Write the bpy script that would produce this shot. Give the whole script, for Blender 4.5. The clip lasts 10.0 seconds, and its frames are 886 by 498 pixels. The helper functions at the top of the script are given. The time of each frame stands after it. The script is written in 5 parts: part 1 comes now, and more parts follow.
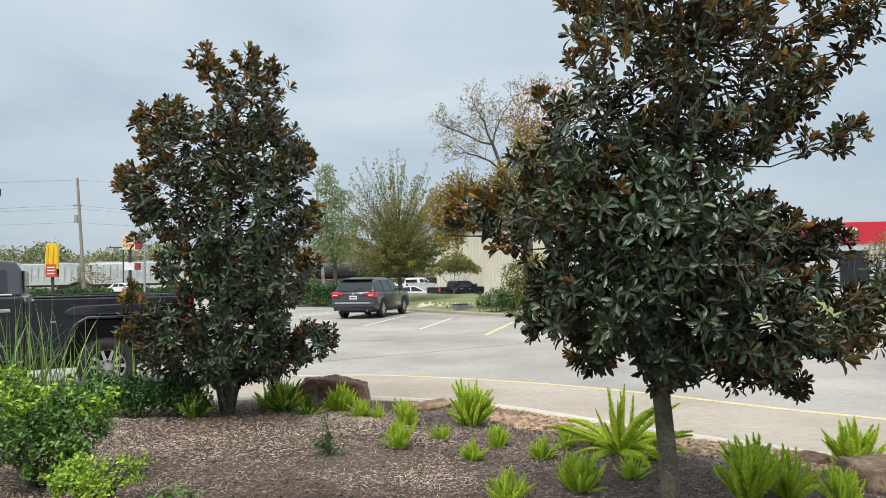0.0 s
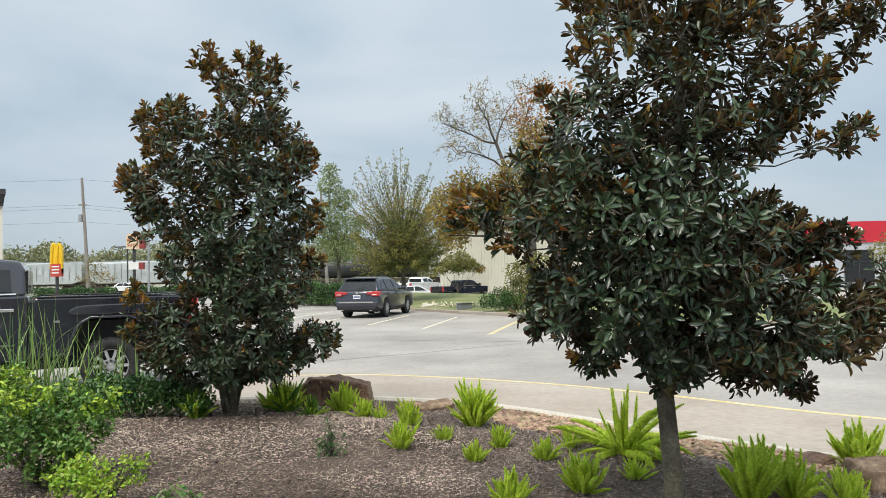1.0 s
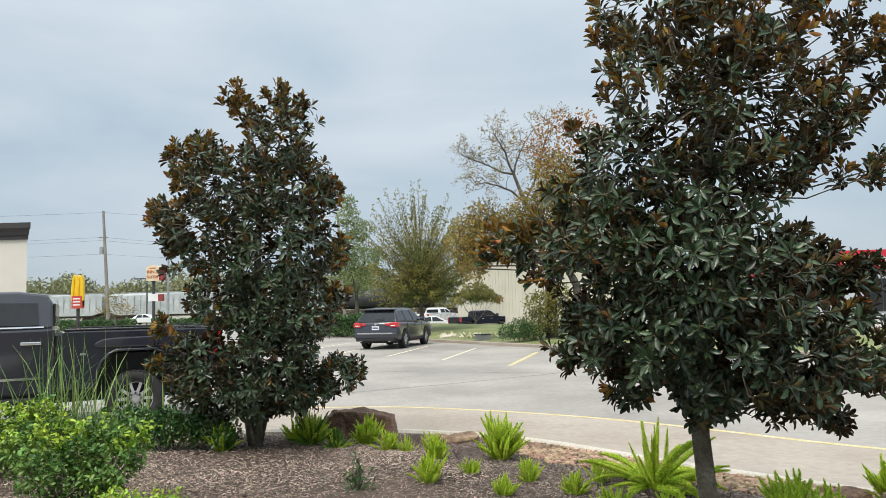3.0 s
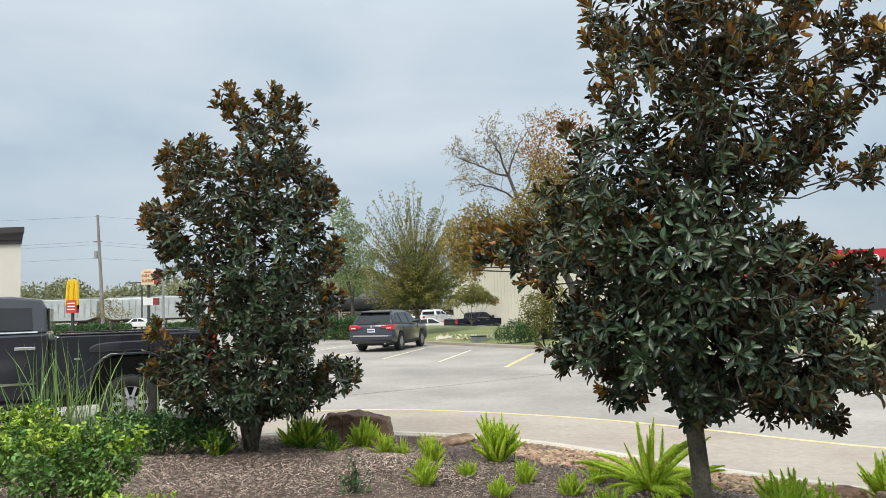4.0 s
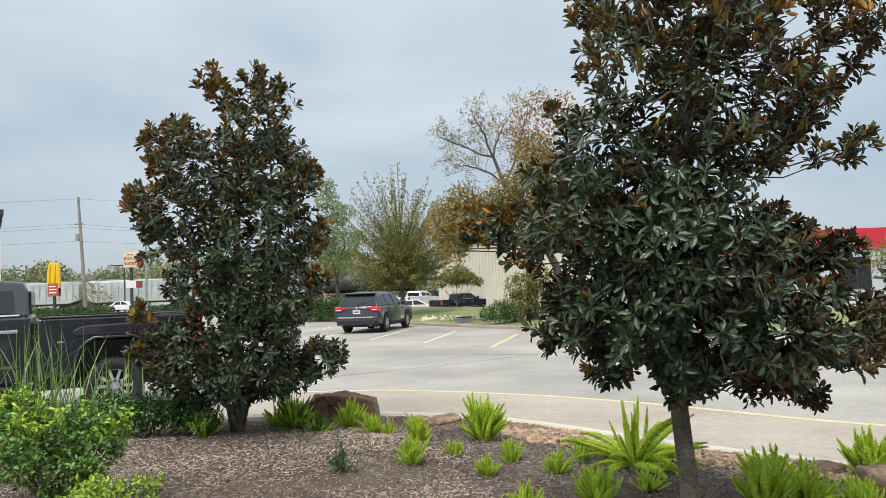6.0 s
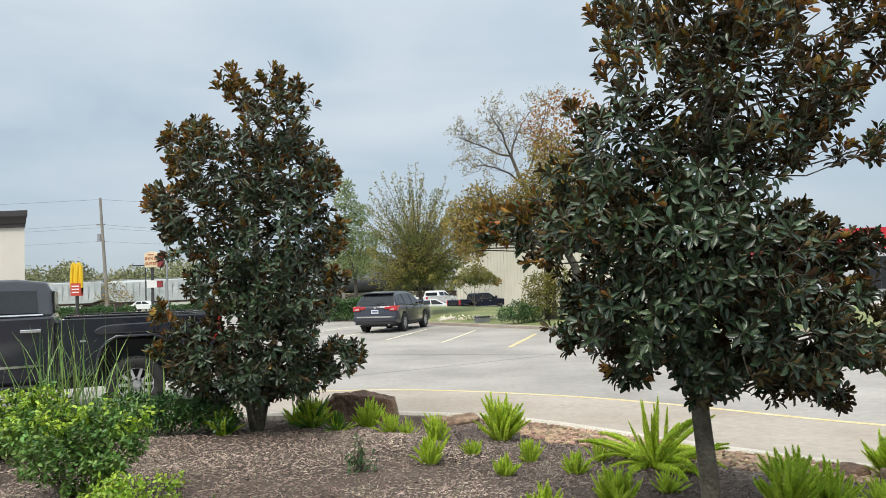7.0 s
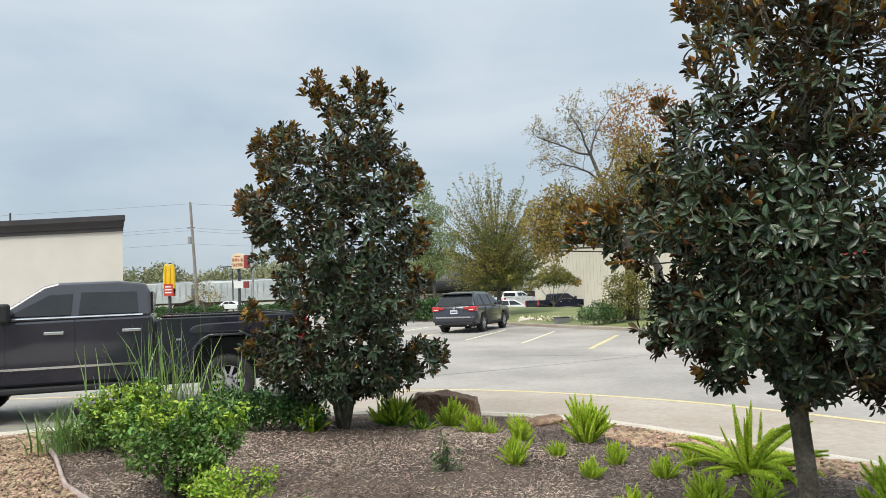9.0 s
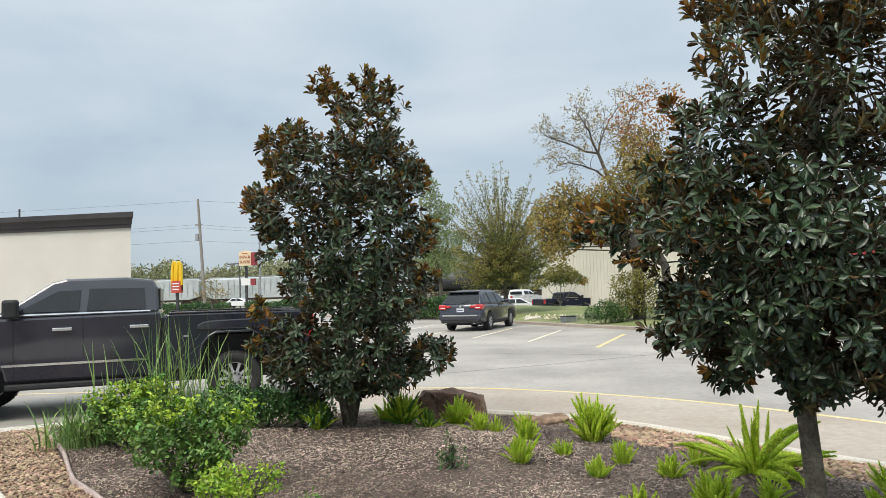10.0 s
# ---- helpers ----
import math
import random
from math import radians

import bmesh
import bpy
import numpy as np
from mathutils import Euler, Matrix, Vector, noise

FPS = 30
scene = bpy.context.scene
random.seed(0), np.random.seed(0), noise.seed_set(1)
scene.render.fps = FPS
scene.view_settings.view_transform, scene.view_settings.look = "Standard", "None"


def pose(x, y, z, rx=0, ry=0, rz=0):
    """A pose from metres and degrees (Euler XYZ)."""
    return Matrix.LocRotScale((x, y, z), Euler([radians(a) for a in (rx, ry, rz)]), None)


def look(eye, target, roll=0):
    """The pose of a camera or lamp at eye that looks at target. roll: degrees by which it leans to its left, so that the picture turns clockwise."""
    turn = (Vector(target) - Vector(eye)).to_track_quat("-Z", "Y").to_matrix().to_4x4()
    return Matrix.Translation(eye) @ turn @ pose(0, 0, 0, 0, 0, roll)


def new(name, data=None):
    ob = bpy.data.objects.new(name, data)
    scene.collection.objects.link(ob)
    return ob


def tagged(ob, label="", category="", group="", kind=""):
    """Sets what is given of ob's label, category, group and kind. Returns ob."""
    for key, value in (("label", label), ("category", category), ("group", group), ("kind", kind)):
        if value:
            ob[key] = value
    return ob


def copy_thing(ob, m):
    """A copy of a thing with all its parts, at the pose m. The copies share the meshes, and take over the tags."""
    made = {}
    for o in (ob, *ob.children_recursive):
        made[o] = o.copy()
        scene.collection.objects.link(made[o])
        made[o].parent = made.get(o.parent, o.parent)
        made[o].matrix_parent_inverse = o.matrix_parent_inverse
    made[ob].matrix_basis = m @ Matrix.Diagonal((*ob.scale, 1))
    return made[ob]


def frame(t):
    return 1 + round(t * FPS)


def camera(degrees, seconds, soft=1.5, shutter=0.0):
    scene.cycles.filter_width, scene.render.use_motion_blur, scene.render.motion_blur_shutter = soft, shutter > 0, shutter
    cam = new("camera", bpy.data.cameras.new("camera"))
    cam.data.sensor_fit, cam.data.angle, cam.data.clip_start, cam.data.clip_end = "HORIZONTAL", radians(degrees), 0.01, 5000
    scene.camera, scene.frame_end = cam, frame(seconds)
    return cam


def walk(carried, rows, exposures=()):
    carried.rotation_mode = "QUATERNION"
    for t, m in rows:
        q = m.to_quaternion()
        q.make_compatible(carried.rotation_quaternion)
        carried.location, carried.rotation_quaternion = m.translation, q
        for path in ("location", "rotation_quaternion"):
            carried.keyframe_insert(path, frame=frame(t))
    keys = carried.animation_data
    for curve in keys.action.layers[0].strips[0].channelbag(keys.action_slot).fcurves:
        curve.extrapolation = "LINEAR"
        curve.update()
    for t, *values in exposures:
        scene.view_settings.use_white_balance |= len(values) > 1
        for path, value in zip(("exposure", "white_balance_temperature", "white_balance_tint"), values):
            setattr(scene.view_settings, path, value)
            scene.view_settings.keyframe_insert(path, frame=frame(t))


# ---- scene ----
cam = camera(62.0, 10.0, 0.42)
PATH = [
    (0, 0.0, 0.0, 1.74, 92.0, 1.099, 0.038),
    (0.5, -0.0014, 0.0091, 1.7388, 91.886, 1.099, 0.039),
    (1, 0.0086, 0.0206, 1.7454, 91.95, 1.105, 0.327),
    (1.5, -0.0381, 0.0109, 1.7496, 92.418, 1.113, 0.76),
    (2, -0.0813, -0.0209, 1.7601, 93.173, 1.222, 1.201),
    (2.5, -0.0858, -0.0154, 1.7651, 93.988, 1.229, 1.584),
    (4, -0.0739, -0.0163, 1.7659, 94.469, 1.721, 1.279),
    (4.5, -0.074, -0.0043, 1.7636, 93.996, 1.809, 0.643),
    (5, -0.0695, 0.0044, 1.7604, 93.495, 1.997, 0.042),
    (6.5, -0.0902, -0.0182, 1.7603, 92.926, 2.102, 0.295),
    (7, -0.0873, -0.0064, 1.76, 93.009, 2.026, 1.503),
    (7.5, -0.0974, -0.0208, 1.7585, 93.13, 1.957, 3.145),
    (8, -0.134, -0.045, 1.7687, 93.227, 1.989, 4.946),
    (8.5, -0.1362, -0.0469, 1.7658, 93.262, 2.016, 6.491),
    (9, -0.1382, -0.0468, 1.7648, 93.255, 2.033, 7.511),
    (9.5, -0.1395, -0.0517, 1.7679, 93.181, 1.94, 7.922),
    (10, -0.1392, -0.0457, 1.7638, 93.125, 1.743, 8.022),
]
walk(cam, [(t, pose(*rest)) for t, *rest in PATH])

# ---- world, sun ----
SUN_EL, SUN_AZ = 58.0, 205.0
world = bpy.data.worlds.new("overcast_sky")
scene.world = world
world.use_nodes = True
wt = world.node_tree
wt.nodes.clear()


def wnode(kind, **kw):
    n = wt.nodes.new(kind)
    for k, v in kw.items():
        n.inputs[k].default_value = v
    return n


w_out = wnode("ShaderNodeOutputWorld")
w_bg = wnode("ShaderNodeBackground")
w_sky = wnode("ShaderNodeTexSky")
w_sky.sky_type = "NISHITA"
w_sky.sun_disc = False
w_sky.sun_elevation, w_sky.sun_rotation = radians(SUN_EL), radians(SUN_AZ)
w_co = wnode("ShaderNodeTexCoord")
w_sep = wnode("ShaderNodeSeparateXYZ")
wt.links.new(w_co.outputs["Generated"], w_sep.inputs[0])
# cloud deck: soft wide streaks, brighter towards the zenith
w_map = wnode("ShaderNodeMapping")
w_map.inputs["Scale"].default_value = (1.0, 1.0, 3.2)
wt.links.new(w_co.outputs["Generated"], w_map.inputs["Vector"])
w_noise = wnode("ShaderNodeTexNoise", Scale=2.3, Detail=7.0, Roughness=0.48, Distortion=0.35)
wt.links.new(w_map.outputs[0], w_noise.inputs["Vector"])
w_cloud = wnode("ShaderNodeValToRGB")
w_cloud.color_ramp.elements[0].position, w_cloud.color_ramp.elements[0].color = 0.34, (0.485, 0.605, 0.715, 1)
w_cloud.color_ramp.elements[1].position, w_cloud.color_ramp.elements[1].color = 0.66, (0.70, 0.79, 0.865, 1)
wt.links.new(w_noise.outputs["Fac"], w_cloud.inputs["Fac"])
w_rise = wnode("ShaderNodeValToRGB")
el = w_rise.color_ramp.elements
el[0].position, el[0].color = 0.0, (0.80, 0.80, 0.80, 1)
el[1].position, el[1].color = 1.0, (2.75, 2.6, 2.4, 1)
e2 = el.new(0.12)
e2.color = (0.93, 0.93, 0.93, 1)
e2 = el.new(0.36)
e2.color = (1.09, 1.07, 1.05, 1)
wt.links.new(w_sep.outputs["Z"], w_rise.inputs["Fac"])
w_mul = wnode("ShaderNodeMixRGB", Fac=1.0)
w_mul.blend_type = "MULTIPLY"
wt.links.new(w_cloud.outputs[0], w_mul.inputs[1])
wt.links.new(w_rise.outputs[0], w_mul.inputs[2])
w_scale = wnode("ShaderNodeMixRGB", Fac=1.0)
w_scale.blend_type = "MULTIPLY"
w_scale.inputs[2].default_value = (0.10, 0.10, 0.10, 1)
wt.links.new(w_sky.outputs[0], w_scale.inputs[1])
w_mix = wnode("ShaderNodeMixRGB", Fac=0.88)
wt.links.new(w_scale.outputs[0], w_mix.inputs[1])
wt.links.new(w_mul.outputs[0], w_mix.inputs[2])
wt.links.new(w_mix.outputs[0], w_bg.inputs["Color"])
w_bg.inputs["Strength"].default_value = 1.0
wt.links.new(w_bg.outputs[0], w_out.inputs["Surface"])

sun = new("sun", bpy.data.lights.new("sun", "SUN"))
sun.data.energy, sun.data.angle, sun.data.color = 2.9, radians(30), (1.0, 0.93, 0.83)
sun.matrix_world = look((0, 0, 30), (math.sin(radians(SUN_AZ)) * -30 / math.tan(radians(SUN_EL)),
                                     math.cos(radians(SUN_AZ)) * -30 / math.tan(radians(SUN_EL)), 0))
scene.view_settings.exposure = 0.0

# ---- materials ----


def mat(name, a, b, scale=4.0, rough=0.7, bump=0.3, fine=60.0, metal=0.0, island=0.0, piece=0.0, spec=0.5, coat=0.0,
        dist=0.02, contrast=0.25, through_light=0.0, rib=None):
    m = bpy.data.materials.new(name)
    m.use_nodes = True
    nt = m.node_tree
    p = nt.nodes["Principled BSDF"]

    def N(kind, **kw):
        n = nt.nodes.new(kind)
        for k, v in kw.items():
            n.inputs[k].default_value = v
        return n
    co = N("ShaderNodeTexCoord")
    big = N("ShaderNodeTexNoise", Scale=scale, Detail=5.0, Roughness=0.6)
    small = N("ShaderNodeTexNoise", Scale=fine, Detail=4.0, Roughness=0.65)
    for n in (big, small):
        nt.links.new(co.outputs["Object"], n.inputs["Vector"])
    ramp = N("ShaderNodeValToRGB")
    ramp.color_ramp.elements[0].position, ramp.color_ramp.elements[0].color = 0.36, (*a, 1)
    ramp.color_ramp.elements[1].position, ramp.color_ramp.elements[1].color = 0.66, (*b, 1)
    nt.links.new(big.outputs["Fac"], ramp.inputs["Fac"])
    hsv = N("ShaderNodeHueSaturation")
    nt.links.new(ramp.outputs[0], hsv.inputs["Color"])
    val = N("ShaderNodeMapRange")
    val.inputs["From Min"].default_value, val.inputs["From Max"].default_value = 0.3, 0.7
    val.inputs["To Min"].default_value, val.inputs["To Max"].default_value = 1 - contrast, 1 + contrast
    nt.links.new(small.outputs["Fac"], val.inputs["Value"])
    last = val.outputs[0]
    if island or piece:
        src = N("ShaderNodeNewGeometry").outputs["Random Per Island"] if island else N("ShaderNodeObjectInfo").outputs["Random"]
        amount = island or piece
        mr = N("ShaderNodeMapRange")
        mr.inputs["To Min"].default_value, mr.inputs["To Max"].default_value = 1 - amount, 1 + amount
        nt.links.new(src, mr.inputs["Value"])
        mu = N("ShaderNodeMath")
        mu.operation = "MULTIPLY"
        nt.links.new(last, mu.inputs[0])
        nt.links.new(mr.outputs[0], mu.inputs[1])
        last = mu.outputs[0]
        wob = N("ShaderNodeMath")
        wob.operation = "MULTIPLY"
        nt.links.new(src, wob.inputs[0])
        wob.inputs[1].default_value = 7.31
        fr = N("ShaderNodeMath")
        fr.operation = "FRACT"
        nt.links.new(wob.outputs[0], fr.inputs[0])
        hr = N("ShaderNodeMapRange")
        hr.inputs["To Min"].default_value, hr.inputs["To Max"].default_value = 0.5 - 0.06 * amount, 0.5 + 0.06 * amount
        nt.links.new(fr.outputs[0], hr.inputs["Value"])
        nt.links.new(hr.outputs[0], hsv.inputs["Hue"])
    nt.links.new(last, hsv.inputs["Value"])
    skin = hsv.outputs[0]
    if rib:
        at = N("ShaderNodeAttribute")
        at.attribute_name = "rib"
        pw = N("ShaderNodeMath")
        pw.operation = "POWER"
        nt.links.new(at.outputs["Fac"], pw.inputs[0])
        pw.inputs[1].default_value = 7.0
        vein = N("ShaderNodeMixRGB")
        vein.inputs[2].default_value = (*rib, 1)
        nt.links.new(pw.outputs[0], vein.inputs[0])
        nt.links.new(skin, vein.inputs[1])
        skin = vein.outputs[0]
    nt.links.new(skin, p.inputs["Base Color"])
    rr = N("ShaderNodeMapRange")
    rr.inputs["To Min"].default_value, rr.inputs["To Max"].default_value = max(rough - 0.12, 0.02), min(rough + 0.12, 1)
    nt.links.new(big.outputs["Fac"], rr.inputs["Value"])
    nt.links.new(rr.outputs[0], p.inputs["Roughness"])
    p.inputs["Metallic"].default_value = metal
    p.inputs["Specular IOR Level"].default_value = spec
    p.inputs["Coat Weight"].default_value = coat
    p.inputs["Coat Roughness"].default_value = 0.06
    if through_light:
        p.inputs["Subsurface Weight"].default_value = 0.0
        tr = N("ShaderNodeBsdfTranslucent")
        nt.links.new(hsv.outputs[0], tr.inputs["Color"])
        mx = N("ShaderNodeMixShader", Fac=through_light)
        nt.links.new(p.outputs[0], mx.inputs[1])
        nt.links.new(tr.outputs[0], mx.inputs[2])
        nt.links.new(mx.outputs[0], nt.nodes["Material Output"].inputs["Surface"])
    if bump:
        bp = N("ShaderNodeBump", Strength=bump, Distance=dist)
        nt.links.new(small.outputs["Fac"], bp.inputs["Height"])
        nt.links.new(bp.outputs[0], p.inputs["Normal"])
    return m


CONCRETE = mat("lot_concrete", (0.265, 0.245, 0.222), (0.40, 0.372, 0.338), 0.28, 0.85, 0.15, 9, contrast=0.1)
APRON = mat("drive_concrete_tan", (0.33, 0.275, 0.225), (0.42, 0.37, 0.315), 0.5, 0.85, 0.15, 9, contrast=0.12)
KERB = mat("kerb_concrete", (0.46, 0.415, 0.35), (0.58, 0.53, 0.46), 1.5, 0.85, 0.3, 40)
JOINT = mat("joint_tar", (0.10, 0.095, 0.09), (0.22, 0.21, 0.2), 3, 0.9, 0.2, 30)
YELLOW = mat("yellow_paint", (0.58, 0.46, 0.19), (0.66, 0.57, 0.36), 3, 0.7, 0.2, 25)
PALE = mat("worn_line_paint", (0.62, 0.55, 0.36), (0.74, 0.70, 0.58), 3, 0.7, 0.2, 25)
SOIL = mat("mulch_soil", (0.055, 0.037, 0.027), (0.135, 0.098, 0.076), 1.1, 0.95, 1.0, 75, contrast=0.6)
CHIP = mat("mulch_chip", (0.145, 0.104, 0.08), (0.45, 0.36, 0.295), 0.9, 0.9, 0.3, 70, island=0.92)
CHIP_DAMP = mat("damp_mulch_chip", (0.085, 0.063, 0.055), (0.33, 0.265, 0.23), 0.9, 0.85, 0.3, 70, island=0.9)
STONE = mat("river_stone", (0.20, 0.125, 0.075), (0.42, 0.30, 0.20), 3, 0.75, 0.3, 40, island=0.48)
ROCK_TAN = mat("tan_rock", (0.15, 0.092, 0.057), (0.36, 0.25, 0.165), 5, 0.9, 0.8, 25, contrast=0.35, dist=0.03)
STONE_P = mat("river_stone_single", (0.21, 0.13, 0.078), (0.41, 0.29, 0.19), 3, 0.75, 0.3, 40, piece=0.4)
BOULDER = mat("brown_sandstone", (0.11, 0.062, 0.042), (0.25, 0.15, 0.10), 4, 0.9, 1.0, 22, contrast=0.35, dist=0.04)
EDGING = mat("faded_edging", (0.33, 0.24, 0.21), (0.46, 0.37, 0.34), 5, 0.6, 0.2, 40)
GRASS = mat("lawn", (0.12, 0.165, 0.045), (0.25, 0.25, 0.11), 0.6, 0.9, 0.6, 30, contrast=0.4)
FIELD = mat("far_ground", (0.20, 0.21, 0.14), (0.33, 0.32, 0.26), 0.06, 0.95, 0.3, 3)
BARK = mat("magnolia_bark", (0.085, 0.075, 0.050), (0.20, 0.18, 0.13), 11, 0.85, 0.9, 50, contrast=0.4)
BARK_FAR = mat("far_bark", (0.065, 0.055, 0.048), (0.14, 0.125, 0.11), 3, 0.9, 0.5, 20)
LEAF = mat("magnolia_leaf_top", (0.009, 0.025, 0.013), (0.047, 0.083, 0.039), 3, 0.33, 0.0, 30, island=0.6, spec=0.55, rib=(0.12, 0.17, 0.06))
LEAF_P = mat("magnolia_leaf_top_single", (0.009, 0.025, 0.013), (0.047, 0.083, 0.039), 3, 0.33, 0.0, 30, piece=0.6, spec=0.55, rib=(0.12, 0.17, 0.06))
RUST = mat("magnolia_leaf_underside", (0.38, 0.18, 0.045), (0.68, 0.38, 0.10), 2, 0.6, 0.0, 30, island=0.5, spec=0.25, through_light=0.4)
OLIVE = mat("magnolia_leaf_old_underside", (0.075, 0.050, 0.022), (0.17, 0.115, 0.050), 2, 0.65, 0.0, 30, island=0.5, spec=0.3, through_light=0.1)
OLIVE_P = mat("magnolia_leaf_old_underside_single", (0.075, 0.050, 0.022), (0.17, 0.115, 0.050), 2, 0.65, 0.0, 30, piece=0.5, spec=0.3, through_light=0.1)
RUST_P = mat("magnolia_leaf_underside_single", (0.38, 0.18, 0.045), (0.68, 0.38, 0.10), 2, 0.6, 0.0, 30, piece=0.5, spec=0.25, through_light=0.4)
FERN = mat("foxtail_needles", (0.50, 0.64, 0.07), (0.74, 0.83, 0.15), 5, 0.6, 0.0, 40, island=0.3, through_light=0.48)
FERN_DARK = mat("foxtail_needles_deep", (0.10, 0.24, 0.025), (0.20, 0.38, 0.05), 5, 0.6, 0.0, 40, island=0.35, through_light=0.25)
SHRUB = mat("shrub_leaf", (0.065, 0.14, 0.026), (0.19, 0.32, 0.065), 2.5, 0.45, 0.0, 30, island=0.5, through_light=0.2)
SHRUB_YEL = mat("new_shrub_leaf", (0.24, 0.38, 0.035), (0.40, 0.54, 0.06), 3, 0.45, 0.0, 30, island=0.4, through_light=0.25)
SHRUB_DARK = mat("dark_shrub_leaf", (0.03, 0.085, 0.02), (0.085, 0.18, 0.04), 3, 0.4, 0.0, 30, island=0.5, through_light=0.1)
HEDGE = mat("hedge_leaf", (0.03, 0.085, 0.02), (0.08, 0.16, 0.04), 1.2, 0.5, 0.0, 20, island=0.5, through_light=0.15)
BLADE = mat("grass_blade", (0.15, 0.25, 0.06), (0.28, 0.39, 0.13), 3, 0.5, 0.0, 20, island=0.4, through_light=0.2)
TREE_A = mat("olive_autumn_leaf", (0.09, 0.12, 0.025), (0.36, 0.31, 0.08), 0.6, 0.6, 0.0, 20, island=0.5, through_light=0.3)
TREE_B = mat("yellowing_leaf", (0.15, 0.135, 0.032), (0.42, 0.31, 0.085), 0.5, 0.6, 0.0, 20, island=0.5, through_light=0.3)
TREE_RED = mat("russet_leaf", (0.36, 0.17, 0.06), (0.50, 0.30, 0.13), 0.5, 0.6, 0.0, 20, island=0.4, through_light=0.3)
WILLOW = mat("grey_green_leaf", (0.17, 0.22, 0.08), (0.30, 0.36, 0.16), 0.6, 0.6, 0.0, 20, island=0.4, through_light=0.3)
# distance haze is put into the colour: paler leaves for the far belt
WOODS = mat("hazed_woods_leaf", (0.18, 0.20, 0.10), (0.36, 0.35, 0.20), 0.12, 0.8, 0.0, 5, island=0.4, through_light=0.2)
PAINT = mat("charcoal_car_paint", (0.021, 0.022, 0.033), (0.030, 0.031, 0.045), 1, 0.3, 0.0, 90, metal=0.1, coat=1.0, spec=0.4, contrast=0.05)
PAINT_SUV = mat("grey_car_paint", (0.024, 0.026, 0.040), (0.034, 0.036, 0.052), 1, 0.3, 0.0, 90, metal=0.1, coat=0.9, spec=0.4, contrast=0.05)
PAINT_NAVY = mat("navy_car_paint", (0.006, 0.009, 0.024), (0.010, 0.014, 0.032), 1, 0.4, 0.02, 90, metal=0.0, coat=0.0, spec=0.25, contrast=0.05)
PAINT_WHITE = mat("white_car_paint", (0.72, 0.73, 0.74), (0.8, 0.8, 0.8), 1, 0.3, 0.02, 90, coat=0.6, contrast=0.04)
PAINT_RED = mat("red_car_paint", (0.42, 0.025, 0.03), (0.52, 0.035, 0.04), 1, 0.3, 0.02, 90, coat=0.6, contrast=0.05)
GLASS = mat("tinted_car_glass", (0.012, 0.014, 0.016), (0.02, 0.022, 0.026), 2, 0.05, 0.0, 20, spec=0.5, contrast=0.05)
RUBBER = mat("tyre_rubber", (0.016, 0.016, 0.016), (0.035, 0.034, 0.032), 8, 0.85, 0.4, 60)
BLACK = mat("black_plastic", (0.012, 0.012, 0.013), (0.024, 0.024, 0.025), 6, 0.65, 0.15, 60)
ALLOY = mat("alloy_wheel", (0.46, 0.46, 0.47), (0.58, 0.58, 0.59), 4, 0.38, 0.05, 60, metal=0.35)
CHROME = mat("chrome_trim", (0.6, 0.6, 0.61), (0.72, 0.72, 0.73), 4, 0.16, 0.0, 60, metal=1.0, contrast=0.05)
TAIL = mat("red_lamp_lens", (0.42, 0.015, 0.02), (0.55, 0.03, 0.03), 12, 0.2, 0.1, 80, coat=0.6)
PLATE = mat("plate_white", (0.7, 0.71, 0.72), (0.78, 0.78, 0.78), 6, 0.5, 0.0, 40, contrast=0.05)
BARS = mat("plate_bars", (0.10, 0.12, 0.25), (0.14, 0.16, 0.3), 6, 0.5, 0.0, 40, contrast=0.05)
STUCCO = mat("cream_stucco", (0.61, 0.575, 0.51), (0.66, 0.625, 0.56), 0.5, 0.9, 0.25, 45, contrast=0.05)
CORNICE = mat("dark_cornice", (0.030, 0.026, 0.028), (0.045, 0.04, 0.042), 1, 0.6, 0.1, 30)
METALWALL = mat("cream_metal_siding", (0.56, 0.53, 0.44), (0.63, 0.60, 0.51), 0.3, 0.5, 0.05, 8, contrast=0.06)
WHITEWALL = mat("white_wall", (0.46, 0.48, 0.52), (0.53, 0.55, 0.58), 0.3, 0.8, 0.1, 12, contrast=0.06)
REDSIGN = mat("red_fascia", (0.50, 0.015, 0.03), (0.58, 0.025, 0.045), 0.5, 0.5, 0.03, 12, contrast=0.05)
SIGNWHITE = mat("sign_white", (0.78, 0.77, 0.75), (0.84, 0.83, 0.81), 2, 0.5, 0.0, 20, contrast=0.03)
SIGNYELLOW = mat("sign_yellow", (0.80, 0.50, 0.02), (0.86, 0.58, 0.03), 2, 0.4, 0.0, 20, contrast=0.05)
SIGNRED = mat("sign_red", (0.48, 0.06, 0.04), (0.56, 0.09, 0.06), 2, 0.5, 0.0, 20, contrast=0.08)
SIGNCREAM = mat("sign_cream", (0.74, 0.58, 0.38), (0.80, 0.66, 0.47), 2, 0.5, 0.0, 20, contrast=0.06)
SIGNTEXT = mat("sign_brown_letter", (0.40, 0.13, 0.06), (0.46, 0.17, 0.08), 2, 0.6, 0.0, 20)
MAROON = mat("sign_maroon", (0.24, 0.03, 0.035), (0.30, 0.05, 0.05), 2, 0.6, 0.0, 20)
STEEL = mat("galvanised_steel", (0.30, 0.31, 0.32), (0.42, 0.43, 0.44), 2, 0.5, 0.1, 30, metal=0.5)
DARKSTEEL = mat("dark_steel", (0.03, 0.03, 0.032), (0.06, 0.058, 0.058), 2, 0.6, 0.1, 30)
